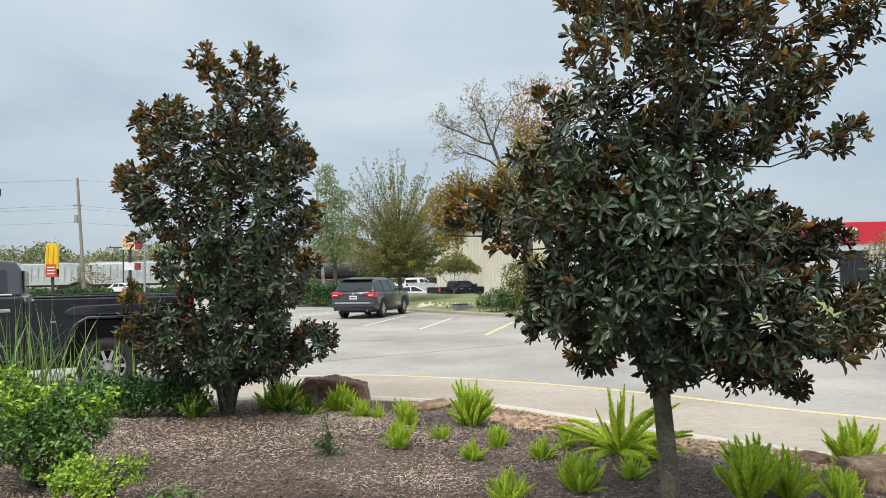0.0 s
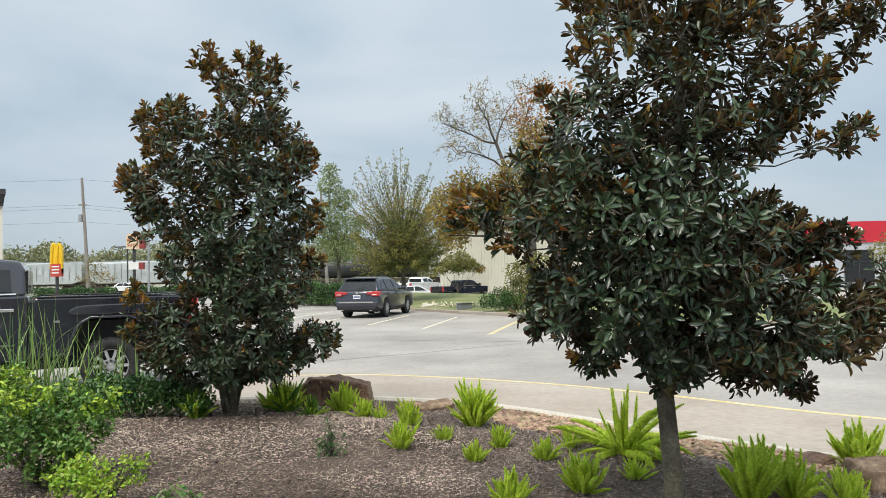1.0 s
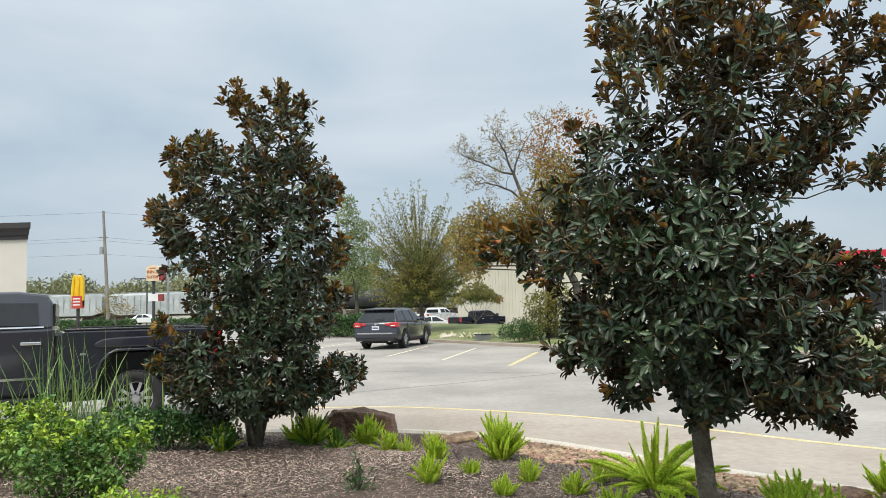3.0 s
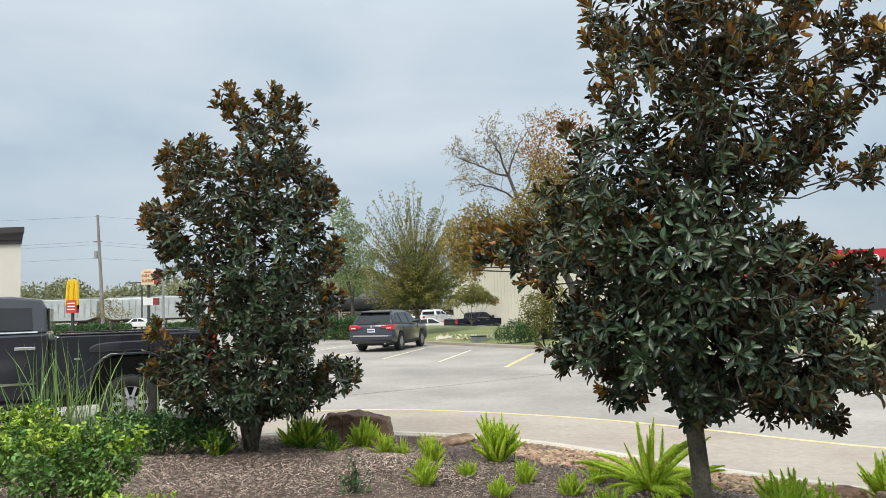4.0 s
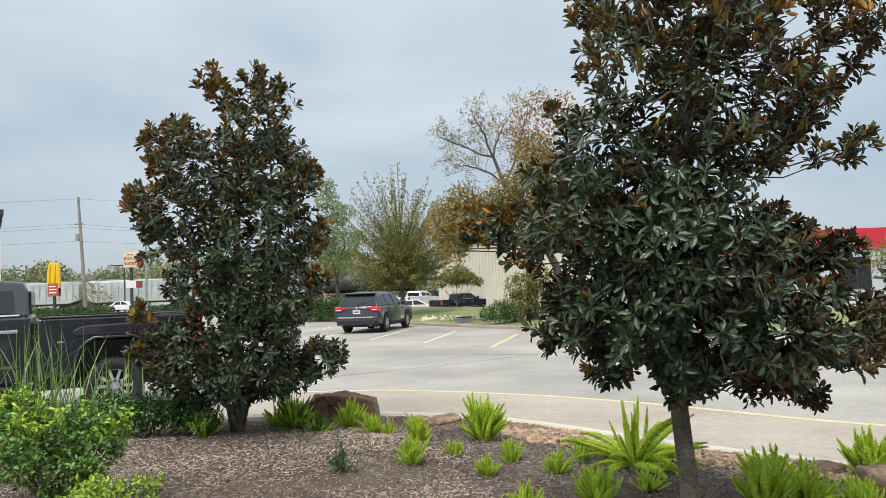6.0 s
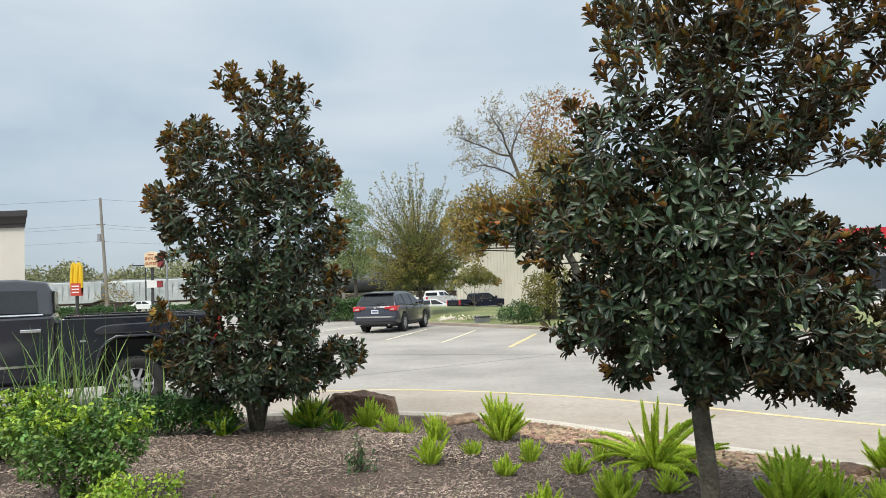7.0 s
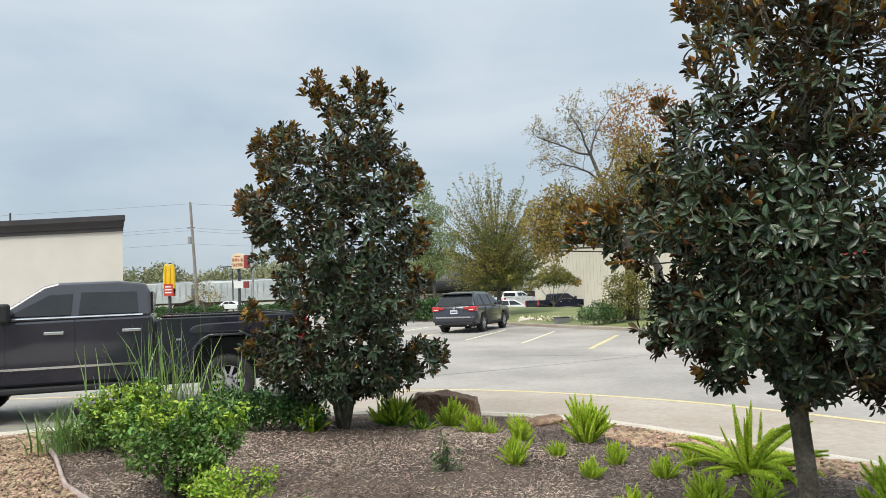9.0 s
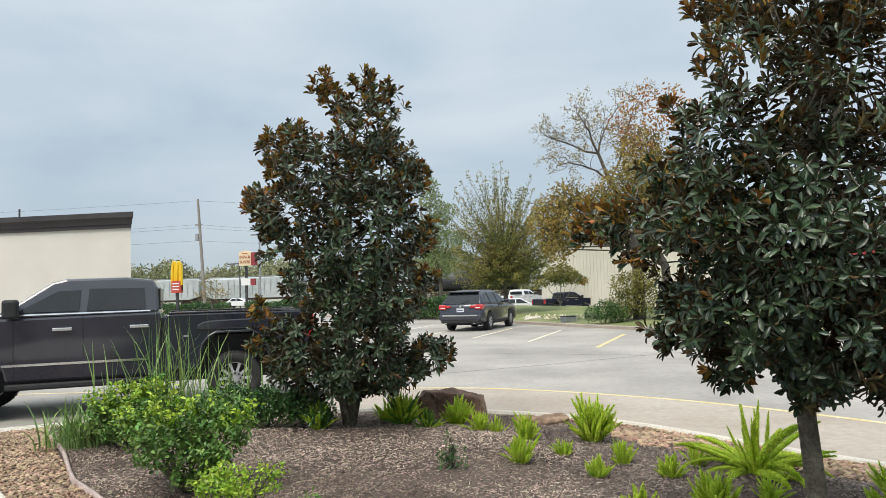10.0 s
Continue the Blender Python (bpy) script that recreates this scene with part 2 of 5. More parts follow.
POLEWOOD = mat("weathered_pole", (0.19, 0.17, 0.15), (0.30, 0.28, 0.25), 0.8, 0.9, 0.4, 14)
HOPPER = mat("grey_hopper_car", (0.34, 0.37, 0.375), (0.46, 0.485, 0.485), 0.35, 0.6, 0.1, 3, contrast=0.12)
TANK = mat("black_tank_car", (0.02, 0.022, 0.025), (0.045, 0.046, 0.05), 0.4, 0.5, 0.1, 4)
RAILDIRT = mat("rusty_underframe", (0.06, 0.045, 0.038), (0.12, 0.09, 0.07), 0.8, 0.9, 0.2, 6)

# ---- building helpers ----


def mesh_of(name, bm, mats, smooth=False):
    me = bpy.data.meshes.new(name)
    bm.normal_update()
    bm.to_mesh(me)
    bm.free()
    for m in (mats if isinstance(mats, (list, tuple)) else [mats]):
        me.materials.append(m)
    if smooth:
        me.polygons.foreach_set("use_smooth", [True] * len(me.polygons))
    return me


def part(name, bm, material, parent=None, label="", smooth=False, bevel=0.0, at=None):
    ob = new(name, mesh_of(name, bm, material, smooth))
    if at is not None:
        ob.matrix_basis = at
    if parent:
        ob.parent = parent
    if bevel:
        md = ob.modifiers.new("bevel", "BEVEL")
        md.width, md.segments, md.limit_method, md.angle_limit = bevel, 2, "ANGLE", radians(35)
    if label:
        tagged(ob, label)
    return ob


def thing(name, label, category, at=None, group="", kind=""):
    ob = new(name)
    ob.empty_display_size = 0.2
    if at is not None:
        ob.matrix_basis = at
    return tagged(ob, label, category, group, kind)


def box(bm, x0, x1, y0, y1, z0, z1, m=None):
    r = bmesh.ops.create_cube(bm, size=1.0)
    t = Matrix.Translation(((x0 + x1) / 2, (y0 + y1) / 2, (z0 + z1) / 2)) @ Matrix.Diagonal((abs(x1 - x0), abs(y1 - y0), abs(z1 - z0), 1))
    bmesh.ops.transform(bm, matrix=(m @ t) if m else t, verts=r["verts"])
    return bm


def one_box(*a):
    return box(bmesh.new(), *a)


def cone(bm, p0, p1, r0, r1, n=8):
    p0, p1 = Vector(p0), Vector(p1)
    d = p1 - p0
    r = bmesh.ops.create_cone(bm, cap_ends=True, segments=n, radius1=r0, radius2=r1, depth=d.length)
    t = Matrix.Translation((p0 + p1) / 2) @ d.to_track_quat("Z", "Y").to_matrix().to_4x4()
    bmesh.ops.transform(bm, matrix=t, verts=r["verts"])
    return bm


def prism(pts, half, top=None, axis="y"):
    """A side outline (x, z) swept across y from -half to half; top(z) gives another half width at a height."""
    bm = bmesh.new()
    w = top or (lambda z: half)
    a = [bm.verts.new((x, -w(z), z)) for x, z in pts]
    b = [bm.verts.new((x, w(z), z)) for x, z in pts]
    n = len(pts)
    bm.faces.new(a)
    bm.faces.new(b[::-1])
    for i in range(n):
        j = (i + 1) % n
        bm.faces.new((a[j], a[i], b[i], b[j]))
    bmesh.ops.recalc_face_normals(bm, faces=bm.faces)
    return bm


def tube(bm, pts, radii, n=6):
    """A tapered tube through points."""
    pts = [Vector(p) for p in pts]
    rings = []
    side = (pts[1] - pts[0]).orthogonal()
    for i, p in enumerate(pts):
        d = (pts[min(i + 1, len(pts) - 1)] - pts[max(i - 1, 0)]).normalized()
        side = side - d * side.dot(d)
        if side.length < 1e-4:
            side = d.orthogonal()
        side.normalize()
        other = d.cross(side)
        rings.append([bm.verts.new(p + (side * math.cos(k * math.tau / n) + other * math.sin(k * math.tau / n)) * radii[i]) for k in range(n)])
    for r0, r1 in zip(rings, rings[1:]):
        for k in range(n):
            bm.faces.new((r0[k], r0[(k + 1) % n], r1[(k + 1) % n], r1[k]))
    bm.faces.new(rings[-1])
    bm.faces.new(rings[0][::-1])
    return bm


def lathe(profile, n=28):
    """A closed ring of (radius, y) turned about the y axis."""
    bm = bmesh.new()
    rings = [[bm.verts.new((r * math.cos(k * math.tau / n), y, r * math.sin(k * math.tau / n))) for r, y in profile] for k in range(n)]
    m = len(profile)
    for k in range(n):
        for i in range(m):
            j = (i + 1) % m
            bm.faces.new((rings[k][i], rings[k][j], rings[(k + 1) % n][j], rings[(k + 1) % n][i]))
    bmesh.ops.recalc_face_normals(bm, faces=bm.faces)
    return bm


def raw_mesh(name, verts, faces, mats, index=None, smooth=False):
    me = bpy.data.meshes.new(name)
    me.from_pydata(np.asarray(verts).tolist(), [], faces)
    for m in (mats if isinstance(mats, (list, tuple)) else [mats]):
        me.materials.append(m)
    if index is not None:
        me.polygons.foreach_set("material_index", index)
    if smooth:
        me.polygons.foreach_set("use_smooth", [True] * len(me.polygons))
    me.update()
    return me


def frames_of(d, up):
    """Rows of bases from directions and rough normals: x along d, z near up."""
    d = d / np.linalg.norm(d, axis=1, keepdims=True)
    y = np.cross(up, d)
    y /= np.maximum(np.linalg.norm(y, axis=1, keepdims=True), 1e-6)
    z = np.cross(d, y)
    return np.stack([d, y, z], axis=1)


def strew(template, faces, place, basis, size):
    """Copies of a small template, joined: arrays of vertices and a list of faces."""
    t = np.asarray(template, float)
    v = np.einsum("kc,ncd->nkd", t, basis) * np.asarray(size).reshape(-1, 1, 1) + place[:, None, :]
    k = len(t)
    f = [tuple(i + o * k for i in fc) for o in range(len(place)) for fc in faces]
    return v.reshape(-1, 3), f


rng = np.random.default_rng(7)


def unit(n, g=None):
    v = (g or rng).normal(size=(n, 3))
    return v / np.linalg.norm(v, axis=1, keepdims=True)


SMALL_LEAF = [(0, 0, 0), (0.5, 0.26, 0.06), (1, 0, -0.05), (0.5, -0.26, 0.06)]
SMALL_FACES = [(0, 1, 2), (0, 2, 3)]


ROUND_LEAF = [(0, 0, 0), (0.32, 0.20, 0.06), (0.74, 0.25, 0.05), (1, 0, -0.05), (0.74, -0.25, 0.05), (0.32, -0.20, 0.06)]
ROUND_FACES = [(0, 1, 2, 3), (0, 3, 4, 5)]


def leaf_cloud(name, pts, size, material, parent=None, up=0.4, label="", spread=0.5, width=1.0, rounded=False):
    """Many small folded leaves at points, as one mesh."""
    n = len(pts)
    d = unit(n)
    nrm = unit(n) * 0.8 + np.array([0, 0, up])
    s = size * (1 - spread / 2 + spread * rng.random(n))
    tpl = [(x, y * width, z) for x, y, z in (ROUND_LEAF if rounded else SMALL_LEAF)]
    v, f = strew(tpl, ROUND_FACES if rounded else SMALL_FACES, np.asarray(pts, float), frames_of(d, nrm), s)
    ob = new(name, raw_mesh(name, v, f, material))
    if parent:
        ob.parent = parent
    if label:
        tagged(ob, label)
    return ob

# ---- ground ----
KERB_X = (-30, -12, -9, -7.2, -6, -4.6, -3, -1.9, -1, 0.08, 0.76, 1.35, 1.84, 2.5, 3.07, 3.4, 4.5, 6, 9, 16)
KERB_Y = (-8, 4.3, 7.0, 8.72, 9.5, 9.95, 10.1, 10.08, 9.9, 9.5, 9.02, 8.45, 7.82, 7.16, 6.65, 6.33, 5.3, 4.1, 2.2, -2)


def kerb_y(x):
    return float(np.mean([np.interp(x + o, KERB_X, KERB_Y) for o in (-0.3, -0.15, 0, 0.15, 0.3)]))


def bed_z(x, y):
    d = max(0.0, kerb_y(x) - y)
    rise = 0.16 * min(1, d / 2.2)
    return 0.09 + rise + 0.018 * noise.noise((x * 1.3, y * 1.3, 2)) + 0.008 * noise.noise((x * 5, y * 5, 5))


def grid_sheet(name, xs, ys, zf, material, smooth=True):
    v = [(x, y, zf(x, y)) for x in xs for y in ys]
    n = len(ys)
    f = [(i * n + j, (i + 1) * n + j, (i + 1) * n + j + 1, i * n + j + 1) for i in range(len(xs) - 1) for j in range(n - 1)]
    return new(name, raw_mesh(name, v, f, material, smooth=smooth))


def ease(v, a, b):
    t = min(1, max(0, (v - a) / (b - a)))
    return t * t * (3 - 2 * t)


def lot_z(x, y):
    """The lot is level, but drops a little behind the grassy island."""
    return -0.62 * ease(y, 45, 55) * ease(x, -11, -7) * (1 - ease(x, 16, 22)) * (1 - ease(y, 84, 90))


ground = grid_sheet("ground", np.linspace(-1500, 1500, 31), np.linspace(-1500, 1500, 31), lambda x, y: -0.75, FIELD)
far_field = grid_sheet("far_field", np.linspace(-170, 170, 35), np.linspace(92, 150, 7), lambda x, y: -0.02, FIELD)
tagged(far_field, "dull grassy strip beside the railway", "ground", kind="structure")
tagged(ground, "flat dull grass and earth reaching the horizon", "ground", kind="structure")
road = grid_sheet("road", np.linspace(-110, 110, 161), np.linspace(-20, 94, 115), lot_z, CONCRETE)
tagged(road, "pale grey concrete parking lot with faint stains", "parking lot", kind="structure")


def ribbon(name, pts, w, z, material, label, category):
    """A flat painted or tarred strip along points."""
    pts = [Vector((*p, 0)) for p in pts]
    v = []
    for i, p in enumerate(pts):
        d = (pts[min(i + 1, len(pts) - 1)] - pts[max(i - 1, 0)]).normalized()
        s = Vector((-d.y, d.x, 0)) * w / 2
        v += [(*(p + s).xy, z), (*(p - s).xy, z)]
    f = [(2 * i, 2 * i + 1, 2 * i + 3, 2 * i + 2) for i in range(len(pts) - 1)]
    return tagged(new(name, raw_mesh(name, v, f, material)), label, category, kind="structure")


def curve_pts(xs, ys, a, b, n=60):
    return [(x, float(np.mean([np.interp(x + o, xs, ys) for o in (-0.5, -0.25, 0, 0.25, 0.5)]))) for x in np.linspace(a, b, n)]


LANE_X = (-30, -14, -6, -1.43, 0.11, 1.84, 3.2, 4.21, 5.01, 7, 12)
LANE_Y = (10.5, 12.6, 13.3, 13.1, 12.5, 11.45, 10.24, 9.07, 8.47, 6.7, 3.0)
lane = curve_pts(LANE_X, LANE_Y, -4, 11, 90)
av = [p for x, y in lane for p in ((x, kerb_y(x) - 0.1, 0.002), (x, kerb_y(x) * 0.5 + y * 0.5, 0.002), (x, y, 0.002))]
af = [(i * 3 + k, i * 3 + 3 + k, i * 3 + 4 + k, i * 3 + 1 + k) for i in range(len(lane) - 1) for k in (0, 1)]
tagged(new("drive_apron", raw_mesh("drive_apron", av, af, APRON)), "tan stained concrete drive beside the kerb", "drive", kind="structure")
ribbon("fire_lane_line", curve_pts(LANE_X, LANE_Y, -28, 11, 120),
       0.11, 0.004, YELLOW, "yellow painted line along the curving drive", "painted line")
for k in range(5):
    p0 = Vector((-0.8, 23.83)) + Vector((-2.02, 2.2)) * k
    ribbon("stall_line", [p0, p0 + Vector((1.15, 5.9))], 0.11, 0.004, PALE, "worn pale yellow parking stall line on concrete", "painted line")
ribbon("stall_line", [(1.18, 21.13), (2.5, 26.6)], 0.14, 0.004, YELLOW, "bright yellow parking stall line on concrete", "painted line")
ribbon("stall_line", [(3.0, 25.6), (4.6, 22.6)], 0.10, 0.004, PALE, "worn pale hatching line on concrete", "painted line")
ribbon("stall_line", [(-16, 26.5), (-9.5, 27.2)], 0.12, 0.004, YELLOW, "yellow painted line by the hedge kerb", "painted line")
for pts in ([(-3.0, 15.0), (-0.6, 16.5), (2.2, 18.6), (5, 20.4), (9, 23)], [(-3.0, 15.0), (-8, 14.0), (-30, 15.4)], [(-14, 21), (-6, 21.4), (2.2, 18.6)]):
    ribbon("slab_joint", pts, 0.03, 0.003, JOINT, "dark sealed joint between concrete slabs", "joint")


def kerb_along(name, pts, w=0.15, h=0.15, parent_label="pale concrete kerb edging the planting bed", material=KERB):
    """A raised kerb with a rounded top edge, swept along points."""
    pts = [Vector((*p, 0)) for p in pts]
    sec = [(0.0, -0.04), (0.0, h - 0.03), (0.03, h), (w - 0.03, h), (w, h - 0.03), (w, -0.04)]
    bm = bmesh.new()
    rings = []
    for i, p in enumerate(pts):
        d = (pts[min(i + 1, len(pts) - 1)] - pts[max(i - 1, 0)]).normalized()
        s = Vector((d.y, -d.x, 0))
        rings.append([bm.verts.new(p + s * a + Vector((0, 0, b))) for a, b in sec])
    for r0, r1 in zip(rings, rings[1:]):
        for k in range(len(sec) - 1):
            bm.faces.new((r0[k], r0[k + 1], r1[k + 1], r1[k]))
    bm.faces.new(rings[0])
    bm.faces.new(rings[-1][::-1])
    bmesh.ops.recalc_face_normals(bm, faces=bm.faces)
    return tagged(part(name, bm, material, smooth=False), parent_label, "kerb", kind="structure")


kerb_along("kerb", [(x, kerb_y(x)) for x in np.linspace(-28, 14, 140)])

# planting bed: soil sheet inside the kerb
bx = np.concatenate([np.linspace(-28, -8, 20), np.linspace(-7.8, 6, 110), np.linspace(6.2, 14, 16)])
bt = np.linspace(0, 1, 70)
bv = [(x, kerb_y(x) - 0.12 - (1 - t) ** 1.8 * 16) for x in bx for t in bt]
bv = [(x, y, bed_z(x, y)) for x, y in bv]
nb = len(bt)
bf = [(i * nb + j, (i + 1) * nb + j, (i + 1) * nb + j + 1, i * nb + j + 1) for i in range(len(bx) - 1) for j in range(nb - 1)]
tagged(new("planting_bed", raw_mesh("planting_bed", bv, bf, SOIL, smooth=True)), "brown mulched planting bed inside a concrete kerb", "planting bed", kind="structure")


def edge_x(y):
    """The edging's line between mulch and gravel."""
    return float(np.interp(y, (2, 4.2, 4.92, 5.72, 6.85, 8.0, 8.6), (-0.8, -2.6, -3.29, -4.09, -5.06, -6.0, -6.4)))


# far island with lawn
ISLE = [(-16, 52), (-7.5, 44.6), (-2.15, 36.8), (0.4, 32.8), (3.0, 29.1), (7, 24.5), (14, 20), (24, 18)]
kerb_along("kerb", [p for a, b in zip(ISLE, ISLE[1:]) for p in [tuple(np.array(a) + (np.array(b) - a) * t) for t in np.linspace(0, 0.9, 8)]], 0.16, 0.14, "dull tan concrete kerb of the grassy island", APRON)
iv, ifc = [], []
for i, (x, y) in enumerate(ISLE):
    iv += [(x + 0.1, y + 0.05, 0.12), (x + 5.5, y + 4.5, 0.55), (x + 13, y + 12.0, lot_z(x + 13, y + 12) + 0.06)]
for i in range(len(ISLE) - 1):
    for k in range(2):
        ifc.append((i * 3 + k, i * 3 + 3 + k, i * 3 + 4 + k, i * 3 + 1 + k))
lawn = new("lawn", raw_mesh("lawn", iv, ifc, GRASS, smooth=True))
tagged(lawn, "thin green lawn on a low island", "lawn", kind="structure")

# ---- backdrop things ----
valve_box = thing("valve_box", "small grey utility box at the island's kerb", "utility box", pose(0.75, 33.3, 0.12, 0, 0, 35))
part("case", one_box(-0.3, 0.3, -0.2, 0.2, 0, 0.26), STEEL, valve_box, bevel=0.02)
part("lid", one_box(-0.32, 0.32, -0.22, 0.22, 0.26, 0.30), DARKSTEEL, valve_box, bevel=0.01)
litter_at = np.array([(-1.6 + 2.6 * a + 0.9 * c, 37.2 - 3.6 * a + 0.7 * c + 0.3, 0.17 + 0.09 * c) for a, c in rng.random((420, 2))])
tagged(leaf_cloud("leaf_litter", litter_at, 0.17, PALE, up=2.5), "pale fallen leaves scattered over the lawn edge", "leaf litter", kind="stuff")


def branchy(bm, p, d, length, r, depth, tips, g, bend=0.35, split=(2, 3), up=0.15, shrink=0.72):
    """A limb that forks; writes cones into bm and collects tip places."""
    pts, rad = [p.copy()], [r]
    for i in range(3):
        d = (d + Vector(g.normal(size=3) * bend * 0.5) + Vector((0, 0, up * 0.5))).normalized()
        p = p + d * length / 3
        pts.append(p.copy())
        rad.append(r * (1 - 0.16 * (i + 1)))
    tube(bm, pts, rad, 5 if r > 0.03 else 3)
    if depth == 0:
        tips.append(p)
        tips.append(pts[2])
        return
    for k in range(int(g.integers(split[0], split[1] + 1))):
        nd = (d + Vector(g.normal(size=3)) * 0.62).normalized()
        branchy(bm, p.copy(), nd, length * shrink * float(0.8 + 0.4 * g.random()), r * 0.55, depth - 1, tips, g, bend, split, up, shrink)


def lobe_points(lobes, per, g, shell=0.5, flat=0.85):
    """Points through rounded lobes (x, y, z, r), thicker near their skins."""
    out = []
    for x, y, z, r in lobes:
        n = max(3, int(per * r * r))
        v = unit(n, g) * (shell + (1 - shell) * g.random((n, 1)) ** 0.6) * r * (0.86 + 0.28 * g.random((n, 1)))
        v[:, 2] *= flat
        out.append(v + np.array([x, y, z]))
    return np.concatenate(out)


def far_tree(name, label, at, trunk_h, trunk_r, lobes, per, leaf, material, seed, extra=None, depth=2, limbs=6):
    g = np.random.default_rng(seed)
    t = thing(name, label, "tree", pose(*at))
    bm = bmesh.new()
    tube(bm, [(0, 0, -0.1), (0.02, 0, trunk_h * 0.5), (0, 0.03, trunk_h)], [trunk_r * 1.25, trunk_r, trunk_r * 0.85], 9)
    tips = []
    for x, y, z, r in lobes:
        a = Vector((0, 0, trunk_h * (0.75 + 0.25 * g.random())))
        b = Vector((x, y, z))
        mid = (a + b) / 2 + Vector(g.normal(size=3)) * 0.25 + Vector((0, 0, 0.1))
        tube(bm, [a, mid, b], [trunk_r * 0.3, trunk_r * 0.2, trunk_r * 0.08], 5)
        for k in range(limbs):
            branchy(bm, b.copy(), Vector(unit(1, g)[0]) + Vector((0, 0, 0.4)), r * 0.55, trunk_r * 0.10, depth - 1, tips, g)
    part("trunk", bm, BARK_FAR, t)
    pts = lobe_points(lobes, per, g, 0.35)
    leaf_cloud("crown", pts, leaf, material, t, width=0.8)
    if extra:
        leaf_cloud("crown", lobe_points(extra[0], extra[1], g, 0.3), leaf, extra[2], t)
    return t


def shade_tree():
    """A rounded tree whose fine shoots stand up out of its crown."""
    g = np.random.default_rng(8)
    t = thing("shade_tree", "rounded olive-green shade tree turning yellow behind the kerb", "tree", pose(-2.5, 42, 0.1))
    bm = tube(bmesh.new(), [(0, 0, -0.1), (0.02, 0, 1.0), (0, 0.03, 1.9), (0.03, 0, 4.2)], [0.16, 0.13, 0.11, 0.05], 9)
    pts = []
    for k in range(210):
        a = k * 2.399
        f = (k + 0.5) / 210
        lean = radians(4 + 98 * f ** 0.58 + g.normal() * 7)
        L = (4.5 - 1.6 * f) * (0.72 + 0.36 * g.random())
        d = Vector((math.sin(lean) * math.cos(a), math.sin(lean) * math.sin(a), math.cos(lean)))
        p0 = Vector((0, 0, 1.9 + 1.9 * (1 - f) * (0.5 + 0.5 * g.random()) + 0.5 * g.random()))
        row = [p0 + d * L * q + Vector((0, 0, 0.5 * q * q)) + Vector(g.normal(size=3)) * 0.06 for q in (0, 0.3, 0.6, 0.85, 1.0)]
        tube(bm, row, [0.032, 0.024, 0.016, 0.011, 0.006], 4)
        for m in range(130):
            q = 0.25 + 0.75 * g.random() ** 1.15
            w = 0.30 * (1.05 - q) ** 1.3 + 0.035
            pts.append(np.array(p0 + d * L * q + Vector((0, 0, 0.5 * q * q))) + g.normal(size=3) * w)
    part("trunk", bm, BARK_FAR, t)
    leaf_cloud("crown", np.array(pts), 0.13, TREE_A, t, width=0.9)


shade_tree()
far_tree("large_tree", "tall old tree with thin yellow and russet leaves", (3.7, 32.2, 0.1), 3.8, 0.24,
         [(-3.5, 0.2, 4.9, 0.9), (-3.4, -0.1, 3.3, 0.8), (-4.0, 0, 4.2, 0.7), (-2.6, 0, 4.6, 1.2), (-1.5, 0.3, 5.0, 1.2), (-0.3, -0.4, 5.6, 1.4), (-2.9, 0.2, 5.6, 0.8), (1.0, 0.5, 6.2, 1.6), (0.4, 0.2, 7.4, 1.2), (2.4, 0, 5.4, 1.5), (-0.6, 0.6, 4.2, 1.1), (-3.2, 0, 3.9, 0.9)],
         1050, 0.165, TREE_B, 12, extra=([(1.7, 0, 9.6, 0.7), (1.2, 0.3, 8.6, 0.9), (2.4, 0.2, 8.9, 0.9), (0.3, 0, 7.8, 0.9), (0.2, 0.8, 9.5, 0.7), (-0.3, 0.8, 8.7, 0.7), (0.9, 0.5, 9.9, 0.6)], 260, TREE_RED))


